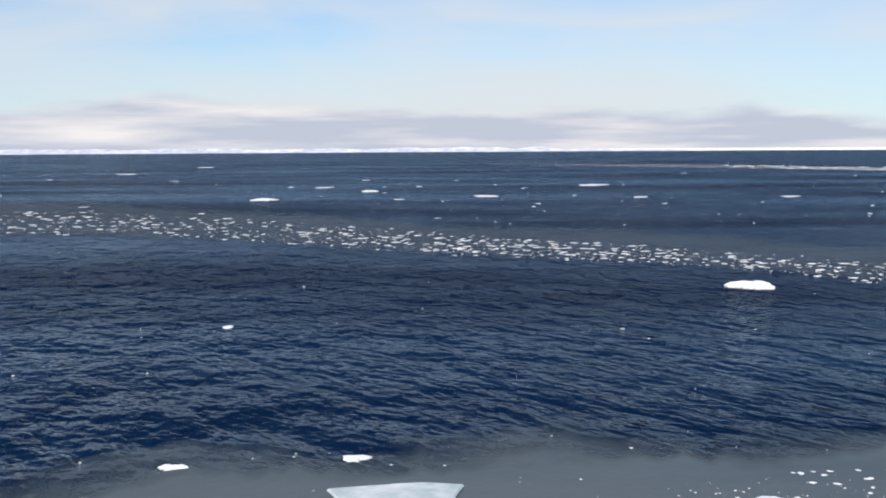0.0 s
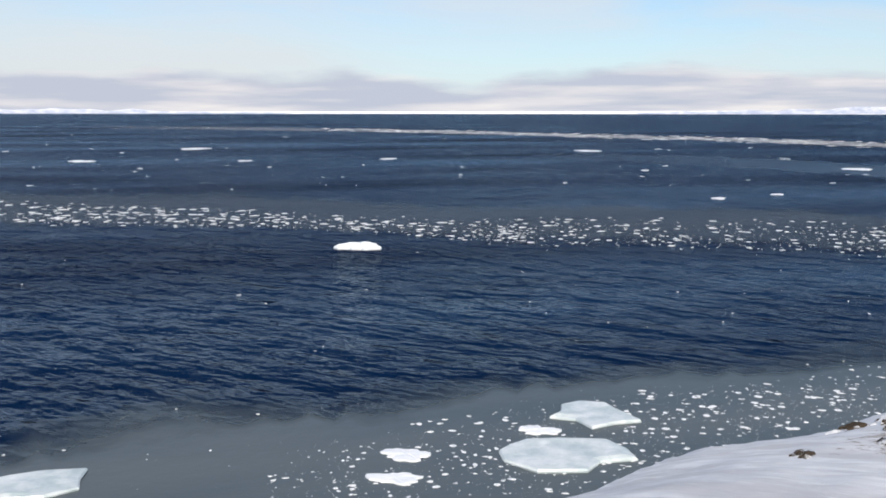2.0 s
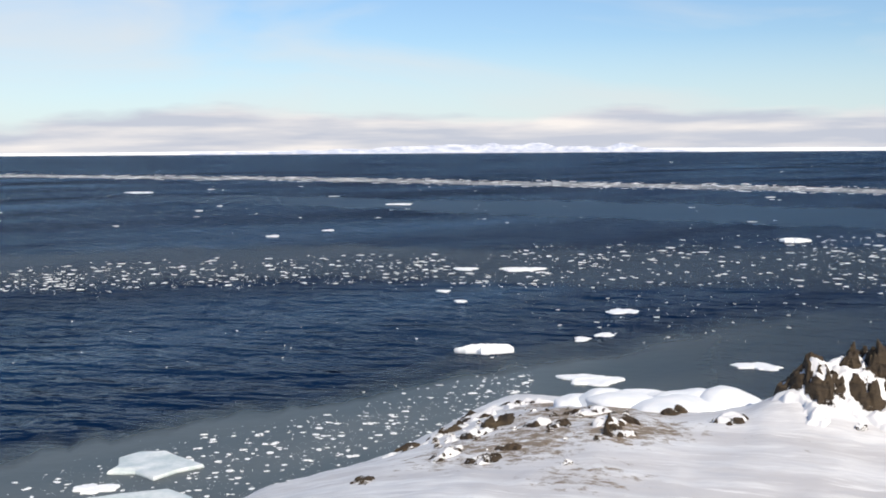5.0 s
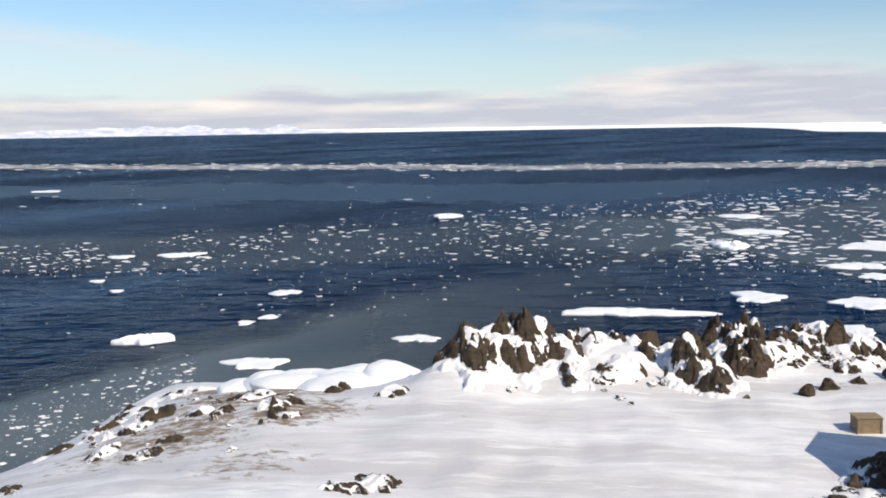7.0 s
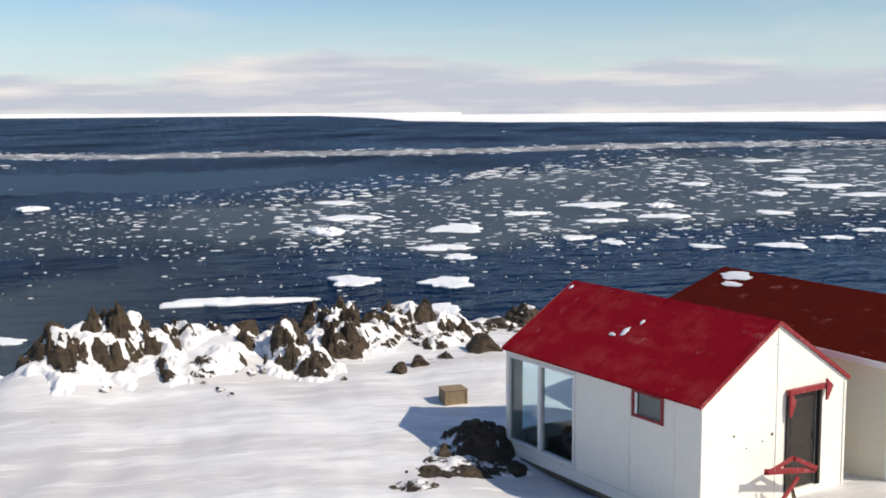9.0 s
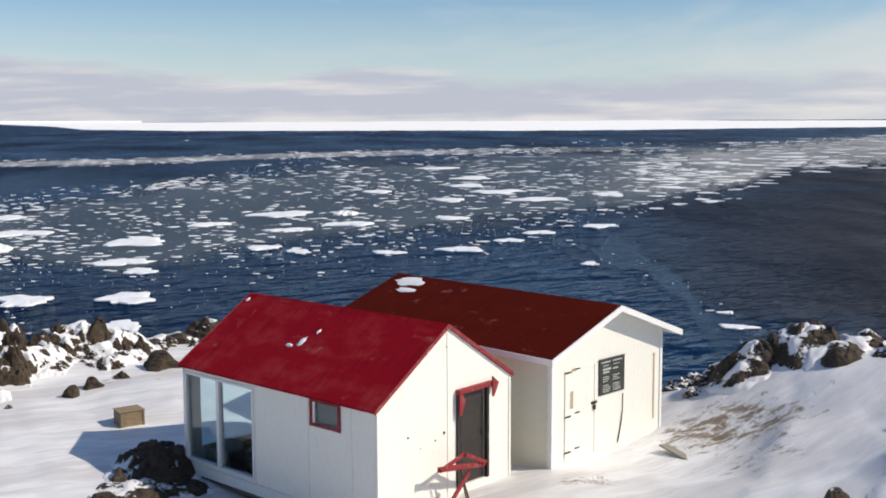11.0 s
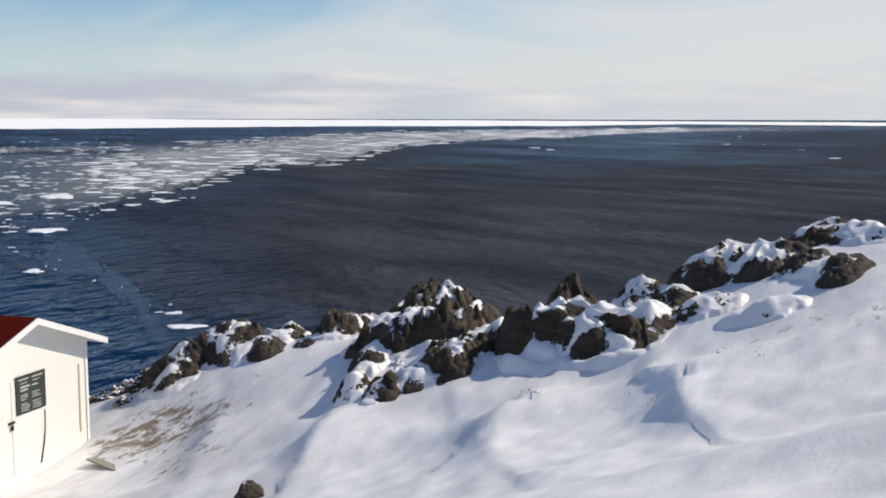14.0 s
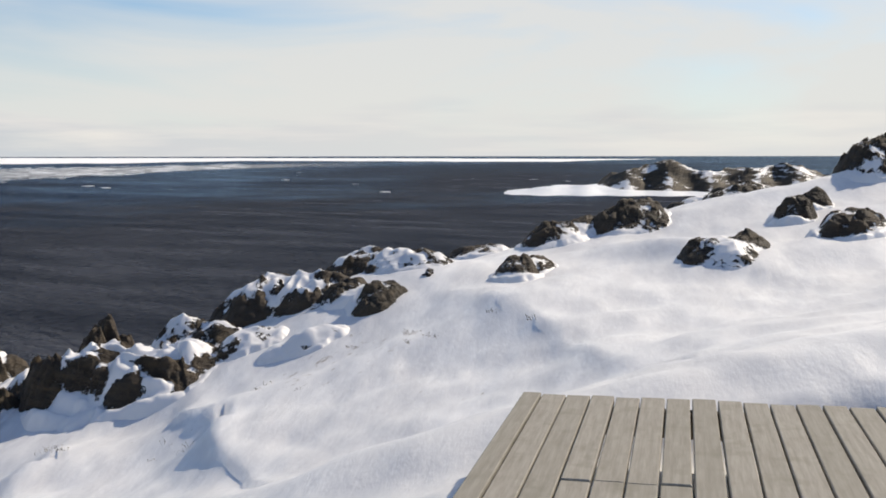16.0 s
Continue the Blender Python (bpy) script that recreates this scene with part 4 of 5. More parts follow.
def crate():
    z = ground_z(29.3, 5.1)
    c = thing("wooden_crate", pose(29.3, 5.1, z - 0.08, 0, 0, -62) @ Matrix.Scale(0.74, 4), "weathered plywood crate half sunk in snow", "crate")
    part("front_panel", box(-0.42, 0.42, -0.36, -0.34, 0, 0.60, 0.003), CRATE, c)
    part("rear_panel", box(-0.42, 0.42, 0.34, 0.36, 0, 0.60, 0.003), CRATE, c)
    part("side_panel", box(-0.42, -0.40, -0.339, 0.339, 0, 0.60, 0.003), CRATE, c)
    part("side_panel", box(0.40, 0.42, -0.339, 0.339, 0, 0.60, 0.003), CRATE, c)
    part("lid", box(-0.45, 0.45, -0.39, 0.39, 0.602, 0.63, 0.004), CRATE, c)
    for x in (-0.43, 0.37):
        part("corner_batten", box(x, x + 0.06, -0.385, -0.362, 0, 0.60, 0.004), CRATE, c)
    b = thing("loose_board", pose(24.6, -8.0, ground_z(24.6, -8.0) + 0.03, 6, -8, 25), "grey board lying in the snow by the hut", "board")
    part("plank", box(-0.5, 0.5, -0.14, 0.14, 0, 0.04, 0.006), DECKWOOD, b)


crate()


def deck():
    """Plank deck on the hill: local x back along the planks, local y along the far edge."""
    d = thing("wooden_deck", frame_matrix(3.54, -6.89, 9.15, -0.352, 0.936), "weathered grey plank deck on the snowy hill", "deck")
    pitch, n = 0.1362, 31
    r = random.Random(5)
    for i in range(n):
        j = 1.62 if 2 < i < 7 else 1.78 if i > 8 else 2.4
        cuts = [0.0 + r.uniform(-0.012, 0.018), j + (0.02 * (i % 2)), 4.9 + 0.3 * (i % 3), 10.0]
        y0, y1 = (0.0, 0.114) if i == 0 else (0.114 + (i - 1) * pitch, 0.114 + i * pitch)
        for a, b in zip(cuts, cuts[1:]):
            g = 0.003 + r.uniform(0, 0.004)
            bm = box(a + 0.003, b - 0.003, y0 + g, y1 - g, -0.04 + r.uniform(-0.002, 0.002), r.uniform(-0.004, 0.004), 0.005)
            part("plank", bm, DECKWOOD, d)
    for x in (0.10, 1.70, 3.3, 4.9, 6.5, 8.1, 9.85):
        part("joist", box(x - 0.04, x + 0.04, 0.03, n * pitch - 0.03, -0.19, -0.045, 0.005), TIMBER, d)
    for y in (0.15, n * pitch / 2, n * pitch - 0.15):
        for x in (0.2, 3.3, 6.6, 9.7):
            part("post", box(x - 0.06, x + 0.06, y - 0.06, y + 0.06, -3.2, -0.192, 0.006), TIMBER, d)


deck()

# ---- rocks ----


def rock_mesh(seed, planes=16, jag=0.10, sub=4, lean=0.34):
    """A unit boulder, cut by random planes and roughened."""
    r = random.Random(seed)
    bm = bmesh.new()
    bmesh.ops.create_icosphere(bm, subdivisions=sub, radius=1.0)
    cuts = []
    for _ in range(planes):
        d = Vector((r.gauss(0, 1), r.gauss(0, 1), r.gauss(0, 0.7))).normalized()
        cuts.append((d, r.uniform(0.52, 0.86)))
    shift = Vector((seed * 3.7, seed * 1.3, 0))
    for v in bm.verts:
        p = v.co.copy()
        for d, k in cuts:
            over = p.dot(d) - k
            if over > 0:
                p -= d * over
        n1 = noise.fractal(p * 1.6 + shift, 0.9, 2.1, 5)
        n2 = noise.noise(Vector((p.x * 2.2 + p.z * 1.7, p.y * 2.2, p.z * 6.0 + p.x * 3.0)) + shift)
        n3 = 1 - 2 * abs(noise.noise(p * 2.6 + shift * 2))
        p += p.normalized() * (n1 * jag + n2 * jag * 0.6 + n3 * jag * 0.5)
        taper = 1 - lean * p.z
        v.co = Vector((p.x * taper, p.y * taper, p.z))
    me = bpy.data.meshes.new("rock")
    bm.to_mesh(me)
    bm.free()
    me.materials.append(ROCK)
    return me


BOULDERS = [rock_mesh(i, 12 + i % 4, 0.11) for i in range(6)]
CRAGS = [rock_mesh(20 + i, 18, 0.24, 4, 0.30 + 0.09 * (i % 3)) for i in range(6)]
rock_count = 0


def rock(x, y, w, h, cap, crag, label, group, sink=0.32):
    global rock_count
    rock_count += 1
    r = random.Random(rock_count * 7 + 1)
    me = r.choice(CRAGS if crag else BOULDERS + CRAGS[:3])
    ob = new("rock", me)
    z = float(min(height(np.array([x, x + 0.35 * w, x - 0.35 * w, x, x]), np.array([y, y, y, y + 0.35 * w, y - 0.35 * w]))))
    sz = h * 0.85
    ob.matrix_world = Matrix.Translation((x, y, z + 0.10 * h)) @ pose(0, 0, 0, r.uniform(-10, 10), r.uniform(-10, 10), r.uniform(0, 360)) @ Matrix.Diagonal((w * 0.70, w * 0.66 * r.uniform(0.8, 1.2), sz, 1))
    ob["cap"] = cap
    return tagged(ob, label, "rock", group)


def blurred(a, cells):
    """Soft mean over a number of grid cells."""
    k = max(1, int(cells))
    w = np.hanning(2 * k + 3)[1:-1]
    w /= w.sum()
    a = np.apply_along_axis(lambda c: np.convolve(np.pad(c, k, "edge"), w, "valid"), 0, a)
    return np.apply_along_axis(lambda c: np.convolve(np.pad(c, k, "edge"), w, "valid"), 1, a)


def outcrop(peaks, bare, cap, seed, label, group, jag=1.0):
    """Bedrock that breaks out of the snow: jointed knobs (x, y, half width, half depth, height), their hollows filled by a drifted snow surface."""
    px, py = peaks[0][0], peaks[0][1]
    az = math.atan2(px, py)
    c, sn = math.cos(az), math.sin(az)
    local = [((x - px) * c - (y - py) * sn, (x - px) * sn + (y - py) * c, ru, rv, h) for x, y, ru, rv, h in peaks]
    u0, u1 = min(u - 1.45 * ru for u, v, ru, rv, h in local), max(u + 1.45 * ru for u, v, ru, rv, h in local)
    v0, v1 = min(v - 1.6 * rv for u, v, ru, rv, h in local), max(v + 1.6 * rv for u, v, ru, rv, h in local)
    step = max(0.026, (u1 - u0) / 190, (v1 - v0) / 190)
    U, V = np.meshgrid(np.arange(u0, u1, step), np.arange(v0, v1, step), indexing="ij")
    n, m = U.shape
    X, Y = px + U * c + V * sn, py - U * sn + V * c

    def field(scale, octaves, shift, sx=1.0, sy=1.0):
        return fractal((U * sx).ravel() + 9.1 * seed, (V * sy).ravel(), scale, octaves, seed % 50 + shift).reshape(n, m)
    big = max(p[2] for p in local)
    wu, wv = U + 0.30 * jag * big * field(1.3 / big, 4, 1), V + 0.30 * jag * big * field(1.3 / big, 4, 7)
    R, T = np.full((n, m), -0.25), np.full((n, m), 9.0)
    for u, v, ru, rv, h in local:
        t = np.hypot((wu - u) / ru, (wv - v) / rv)
        R = np.maximum(R, h * (np.clip(1 - t ** 2.2, 0, 1) ** 0.85) - 0.25 * np.clip(t - 0.9, 0, 1))
        T = np.minimum(T, t)
    # joints: tilted blocks of two sizes, and ribs that dip with the strata
    rng = np.random.default_rng(seed)
    a = 0.6 + 0.35 * math.sin(seed)
    P, Q = (U * math.cos(a) + V * math.sin(a)) * 1.7 + 0.15 * field(1.6, 3, 3), -U * math.sin(a) + V * math.cos(a) + 0.15 * field(1.6, 3, 5)
    inside = np.clip((1.1 - T) / 0.35, 0, 1)
    tall = np.clip(R, 0.10, 1.0) ** 0.7
    for size, weight in ((0.95 - 0.3 * jag, 0.24), (0.36, 0.22), (0.17, 0.10)):
        count = int(min(160, 8 + 1.6 * (P.max() - P.min()) * (Q.max() - Q.min()) / size ** 2))
        pts = np.stack([rng.uniform(P.min(), P.max(), count), rng.uniform(Q.min(), Q.max(), count)], -1)
        dist = np.hypot(P[..., None] - pts[:, 0], Q[..., None] - pts[:, 1])
        near = dist.argmin(-1)
        two = np.partition(dist, 1, axis=-1)
        lift, gx, gy = rng.uniform(-1, 1, count), rng.normal(0, 0.8, count), rng.normal(0, 0.8, count)
        tilted = 0.6 * lift[near] + (gx[near] * (P - pts[near, 0]) + gy[near] * (Q - pts[near, 1])) / size
        crack = np.clip(1 - (two[..., 1] - two[..., 0]) / (0.14 * size), 0, 1)
        R = R + inside * tall * weight * jag * (np.clip(tilted, -1.2, 1.0) - 0.45 * crack)
    ribs = 1 - 2 * np.abs(field(1.5 + 0.9 * jag, 4, 11, math.cos(a) * 1.6, 1.0 + math.sin(a)))
    R = R + inside * tall * 0.20 * jag ** 1.5 * ribs + 0.03 * inside * field(4.5, 3, 13)
    # the snow surface: smoother than the rock, thin on steep faces, deeper on level tops
    soft = blurred(R, (1.0 - 0.4 * jag) / step)
    gx, gy = np.gradient(blurred(R, 0.26 / step), step)
    steep = np.hypot(gx, gy)
    level = np.clip(1 - steep / 0.8, 0, 1)
    S = 0.92 * soft + 0.14 * jag ** 0.5 * field(1.1, 4, 17) - 0.20 * np.clip(steep - 0.7, 0, 1.3) + (cap + 0.08) * level
    S = S + min(0.18, np.quantile((R - S)[T < 0.85], 1 - bare))
    rim = np.minimum(np.minimum(U - u0, u1 - U), np.minimum(V - v0, v1 - V))
    fade = np.clip(np.minimum(rim / 0.25, (1.4 - T) / 0.45), 0, 1)
    fade = fade * fade * (3 - 2 * fade)
    S = S * fade - 0.10 * (1 - fade)
    ground = np.concatenate([height(X.ravel()[i:i + 6000], Y.ravel()[i:i + 6000]) for i in range(0, n * m, 6000)]).reshape(n, m)
    Z = ground + np.maximum(R, S) - 0.03
    idx = np.arange(n * m).reshape(n, m)
    quads = np.stack([idx[:-1, :-1], idx[1:, :-1], idx[1:, 1:], idx[:-1, 1:]], -1).reshape(-1, 4)
    keep = (np.maximum(R, S).ravel()[quads] > -0.09).any(axis=1)
    me = mesh_from("rock_outcrop", np.stack([X - px, Y - py, Z], -1).reshape(-1, 3).tolist(), quads[keep].tolist(), BEDROCK, True)
    attr = me.attributes.new("laid", "FLOAT", "POINT")
    attr.data.foreach_set("value", np.ascontiguousarray((S - R).ravel()))
    ob = new("rock_outcrop", me)
    ob.location = (px, py, 0)
    return tagged(ob, label, "rock", group)


# each: share of bare rock, extra snow on level tops, knobs
RIDGE_ROCKS = [
    (0.52, 0.1, [(29.45, 16.4, 1.04, 1.4, 0.73), (30.54, 15.28, 1.42, 1.71, 1.07), (30.89, 15.89, 0.59, 1.25, 1.32), (30.8, 14.26, 0.71, 0.96, 0.53)]),
    (0.36, 0.1, [(29.67, 13.22, 0.44, 0.68, 0.35), (32.47, 14.11, 0.72, 0.97, 0.56), (33.6, 13.69, 0.86, 1.03, 0.79), (34.24, 12.96, 0.87, 1.04, 0.73)]),
    (0.46, 0.06, [(32.05, 10.42, 0.69, 1.09, 0.96), (31.87, 9.74, 0.8, 0.96, 0.58), (33.19, 11.3, 0.48, 0.64, 0.4)]),
    (0.5, 0.08, [(34.43, 9.34, 0.85, 1.15, 0.58), (35.25, 8.61, 0.86, 1.16, 0.34), (34.96, 9.4, 0.62, 0.83, 0.7)]),
    (0.38, 0.14, [(36.83, 10.62, 1.15, 1.73, 1.02), (36.73, 9.84, 0.77, 1.04, 0.84)]),
    (0.38, 0.12, [(36.99, 8.44, 1.15, 1.55, 0.67), (37.25, 7.51, 1.02, 1.38, 0.79), (37.27, 6.64, 1.02, 1.23, 0.43)]),
    (0.45, 0.05, [(35.23, 6.61, 0.42, 0.5, 0.21), (36.16, 6.2, 0.5, 0.61, 0.22), (36.94, 5.9, 0.46, 0.56, 0.23)]),
    (0.3, 0.05, [(30.57, 12.61, 0.68, 0.51, 0.16), (31.2, 12.14, 0.69, 0.52, 0.12), (32.27, 11.81, 0.4, 0.54, 0.28)]),
    (0.45, 0.08, [(37.59, 8.05, 1.43, 1.29, 0.12), (38.75, 6.53, 1.33, 1.2, 0.12), (41.38, 5.41, 1.56, 1.17, 0.12), (36.69, 8.94, 1.02, 0.92, 0.22)]),
    (0.5, 0.05, [(41.93, 7.01, 0.73, 0.87, 0.12), (43.12, 6.06, 0.89, 0.94, 0.12)]),
]
CRAG_ROCKS = [
    (0.6, 0.1, [(23.12, -15.94, 1.86, 2.24, 0.99), (22.56, -14.52, 0.89, 1.07, 0.72), (21.94, -16.22, 0.71, 0.85, 0.28), (19.97, -15.66, 0.47, 0.64, 0.37)]),
    (0.5, 0.04, [(22.86, -14.23, 0.5, 0.9, 0.36), (22.1, -13.36, 0.44, 0.87, 0.39), (21.01, -12.3, 0.4, 0.84, 0.31)]),
    (0.55, 0.04, [(19.7, -14.68, 0.46, 0.69, 0.33), (19.8, -14.08, 0.81, 1.09, 0.51), (20.0, -13.34, 0.63, 0.85, 0.26), (19.98, -12.63, 0.53, 0.8, 0.26)]),
]
SLOPE_ROCKS = [
    (0.5, 0.16, [(18.09, -15.83, 1.14, 1.37, 0.84), (16.8, -16.27, 1.18, 1.42, 0.6), (18.92, -15.4, 0.63, 0.76, 0.88), (16.0, -16.54, 0.51, 0.61, 0.16)]),
    (0.6, 0.12, [(19.25, -16.94, 0.59, 0.79, 1.06), (18.91, -17.28, 0.38, 0.46, 0.7)]),
    (0.5, 0.16, [(17.14, -19.79, 1.04, 1.4, 0.58), (15.94, -19.73, 1.01, 1.06, 0.36), (17.84, -19.5, 0.59, 0.7, 0.43)]),
    (0.8, -0.1, [(14.73, -19.56, 0.54, 0.73, 0.3), (13.64, -19.2, 0.57, 0.77, 0.31)]),
    (0.3, 0.06, [(15.69, -17.46, 0.78, 0.59, 0.27), (14.01, -17.41, 0.74, 0.45, 0.19), (17.06, -18.04, 0.55, 0.52, 0.36)]),
    (0.35, 0.12, [(18.67, -18.84, 0.59, 0.71, 0.37), (19.15, -18.84, 0.4, 0.48, 0.32)]),
    (0.5, 0.14, [(16.03, -21.86, 0.88, 1.19, 0.47), (14.24, -21.69, 0.85, 0.89, 0.23), (14.92, -21.4, 0.57, 0.69, 0.2)]),
]
HILL_ROCKS = [
    (0.7, 0.0, [(15.12, -25.61, 0.78, 0.94, 0.24)]),
    (0.85, -0.05, [(11.34, -20.82, 0.54, 0.73, 0.38), (11.21, -21.41, 0.43, 0.59, 0.27)]),
    (0.75, -0.05, [(13.4, -26.25, 0.84, 1.14, 0.52), (12.95, -27.06, 0.65, 0.88, 0.42)]),
    (0.85, -0.1, [(11.99, -27.65, 1.07, 1.44, 0.58), (11.14, -27.2, 0.53, 0.72, 0.33)]),
    (0.6, 0.06, [(7.89, -22.06, 0.5, 0.68, 0.22), (7.3, -21.91, 0.57, 0.77, 0.16), (7.39, -22.81, 0.6, 0.72, 0.29)]),
    (0.55, 0.06, [(11.48, -34.91, 1.44, 1.94, 0.41), (12.6, -33.72, 0.78, 0.94, 0.36)]),
    (0.9, -0.1, [(6.84, -31.89, 1.04, 1.4, 0.94)]),
    (0.85, -0.1, [(5.73, -24.61, 0.74, 1.0, 0.53)]),
    (0.7, -0.05, [(7.4, -26.56, 0.53, 0.72, 0.62), (7.38, -28.17, 0.42, 0.56, 0.47)]),
]
EAST_ROCKS = [
    (0.7, 0.04, [(27.95, -11.0, 1.01, 1.36, 0.57)]),
    (0.5, 0.1, [(27.67, -12.47, 1.24, 1.48, 0.58), (26.17, -12.71, 0.66, 0.79, 0.32), (26.85, -13.58, 0.68, 0.71, 0.24)]),
    (0.7, 0.02, [(25.89, -14.79, 0.89, 1.07, 0.67), (26.38, -16.09, 0.69, 0.83, 0.46)]),
    (0.6, 0.02, [(28.13, -14.46, 0.52, 0.63, 0.46), (25.35, -13.46, 0.33, 0.39, 0.12)]),
]
HUT_ROCKS = [
    (0.85, -0.1, [(25.79, 3.93, 0.95, 1.28, 0.59), (24.92, 4.47, 0.58, 0.7, 0.24)]),
    (0.7, -0.05, [(24.3, 4.12, 1.13, 0.85, 0.13), (23.65, 4.78, 0.56, 0.42, 0.12), (24.59, 3.27, 0.67, 0.6, 0.2)]),
    (0.5, -0.05, [(22.67, 4.92, 0.54, 0.41, 0.12)]),
]
SHORE_ROCKS = [
    (0.5, 0.03, [(27.71, 28.92, 0.55, 0.66, 0.33), (24.32, 24.56, 0.55, 0.54, 0.32), (30.67, 29.5, 1.31, 0.79, 0.16)]),
    (0.5, 0.03, [(24.53, 20.29, 0.39, 0.47, 0.21), (23.96, 19.44, 0.32, 0.47, 0.2), (25.37, 20.13, 0.33, 0.4, 0.13), (26.11, 22.2, 0.82, 0.49, 0.12)]),
    (0.5, 0.03, [(20.38, 21.19, 0.47, 0.43, 0.15), (20.85, 22.91, 0.32, 0.4, 0.14), (20.45, 23.02, 0.26, 0.38, 0.12)]),
    (0.5, 0.03, [(24.18, 21.76, 0.45, 0.43, 0.16), (24.31, 22.74, 0.46, 0.39, 0.12), (21.74, 21.53, 0.42, 0.38, 0.12)]),
    (0.5, 0.03, [(27.65, 20.24, 0.42, 0.44, 0.13), (26.89, 17.8, 0.55, 0.5, 0.12)]),
    (0.5, 0.03, [(20.18, 14.07, 0.34, 0.36, 0.12), (19.83, 13.48, 0.37, 0.39, 0.12), (19.31, 14.15, 0.5, 0.37, 0.12)]),
    (0.5, 0.03, [(24.6, 27.16, 0.76, 0.46, 0.17), (23.08, 24.58, 0.7, 0.42, 0.14), (22.96, 27.1, 0.61, 0.46, 0.13), (17.84, 23.12, 0.51, 0.38, 0.12)]),
]
LOOKS = ((RIDGE_ROCKS, "jagged dark brown outcrop plastered with snow", "rocks of the shore ridge", 1.0), (CRAG_ROCKS, "tall dark crag streaked with snow", "rocks of the crag", 0.7),
         (SLOPE_ROCKS, "broken dark outcrop with patchy snow", "rocks on the slope", 0.5), (HILL_ROCKS, "bare reddish brown rock on the snowy hill", "boulders on the hill", 0.4),
         (EAST_ROCKS, "rounded dark rock with a thin snow cap", "rocks on the east shore", 0.5), (HUT_ROCKS, "bare dark brown rock half buried in snow", "boulders by the huts", 0.55),
         (SHORE_ROCKS, "low dark stones poking through wind-blown snow", "stones on the low shore", 1.0))
for masses, label, group, jag in LOOKS:
    for bare, cap, peaks in masses:
        outcrop(peaks, bare, cap, int(abs(peaks[0][0] * 31 + peaks[0][1] * 17)), label, group, jag)
FLAT = [(34.9, 5.0, 1.05, 0.61), (33.0, 6.7, 0.50, 0.34), (32.2, 7.1, 0.41, 0.36), (34.0, 6.0, 0.43, 0.26), (40.0, 6.1, 1.21, 0.40), (41.5, 5.2, 1.25, 0.42), (43.4, 4.5, 1.30, 0.87),
        (17.6, -8.3, 0.6, 0.35)]
for x, y, w, h in FLAT:
    rock(x, y, w, h, -0.35, False, "dark brown boulder half buried in snow", "boulders by the huts")
# smaller stones strewn among the outcrops
r = random.Random(77)
for centre, spread, number, size, group in (((32.5, 11.2), (4.2, 3.4), 34, (0.12, 0.34), "rocks of the shore ridge"), ((38.0, 6.6), (4.0, 2.0), 36, (0.2, 0.6), "rocks of the shore ridge"),
                                            ((29.0, -10.4), (3.0, 2.4), 26, (0.2, 0.7), "rocks on the east shore"), ((20.4, -13.2), (1.2, 1.2), 8, (0.12, 0.3), "rocks of the crag"),
                                            ((15.6, -19.2), (2.6, 2.2), 14, (0.12, 0.35), "rocks on the slope"), ((24.0, 23.0), (4.5, 5.0), 50, (0.08, 0.26), "stones on the low shore")):
    for _ in range(number):
        x, y, w = centre[0] + r.gauss(0, 0.5) * spread[0], centre[1] + r.gauss(0, 0.5) * spread[1], r.uniform(*size)
        if ground_z(x, y) > 0.4:
            rock(x, y, w, w * r.uniform(0.5, 0.9), 0.05, True, "small dark stone poking through wind-blown snow", group)

# snow-rounded blocks of the ice foot


def ice_block(x, y, w, h, seed):
    bm = bmesh.new()
    bmesh.ops.create_icosphere(bm, subdivisions=4, radius=1.0)
    for v in bm.verts:
        p = v.co.copy()
        f = 1 + 0.16 * noise.noise(p * 1.1 + Vector((seed * 3.1, 0, 0))) + 0.07 * noise.noise(p * 2.7 + Vector((0, seed * 1.7, 0)))
        v.co = Vector((p.x * f, p.y * f, max(p.z, -0.6) * f * (0.9 if p.z > 0 else 1)))
    me = bpy.data.meshes.new("ice_block")
    bm.to_mesh(me)
    bm.free()
    me.materials.append(FLOE)
    me.polygons.foreach_set("use_smooth", [True] * len(me.polygons))
    ob = new("ice_block", me)
    ob.matrix_world = Matrix.Translation((x, y, ground_z(x, y) + 0.12 * h)) @ pose(0, 0, 0, 0, 0, seed * 77) @ Matrix.Diagonal((w * 0.60, w * 0.52, h * 0.72, 1))
    return tagged(ob, "snow-rounded white ice block stranded on the shore", "ice", "stranded ice blocks")


for i, (az, d, w, h) in enumerate(((49.3, 39.0, 1.7, 0.6), (50.7, 38.5, 2.0, 0.8), (52.2, 38.0, 2.2, 0.8), (53.6, 37.5, 1.8, 0.75), (54.9, 37.0, 2.4, 1.0), (56.6, 36.5, 2.3, 1.1), (51.5, 36.5, 2.2, 0.6), (54.0, 35.5, 2.4, 0.6))):
    ice_block(d * math.sin(radians(az)), d * math.cos(radians(az)), w, h, i)

# ---- rocky islet across the water ----


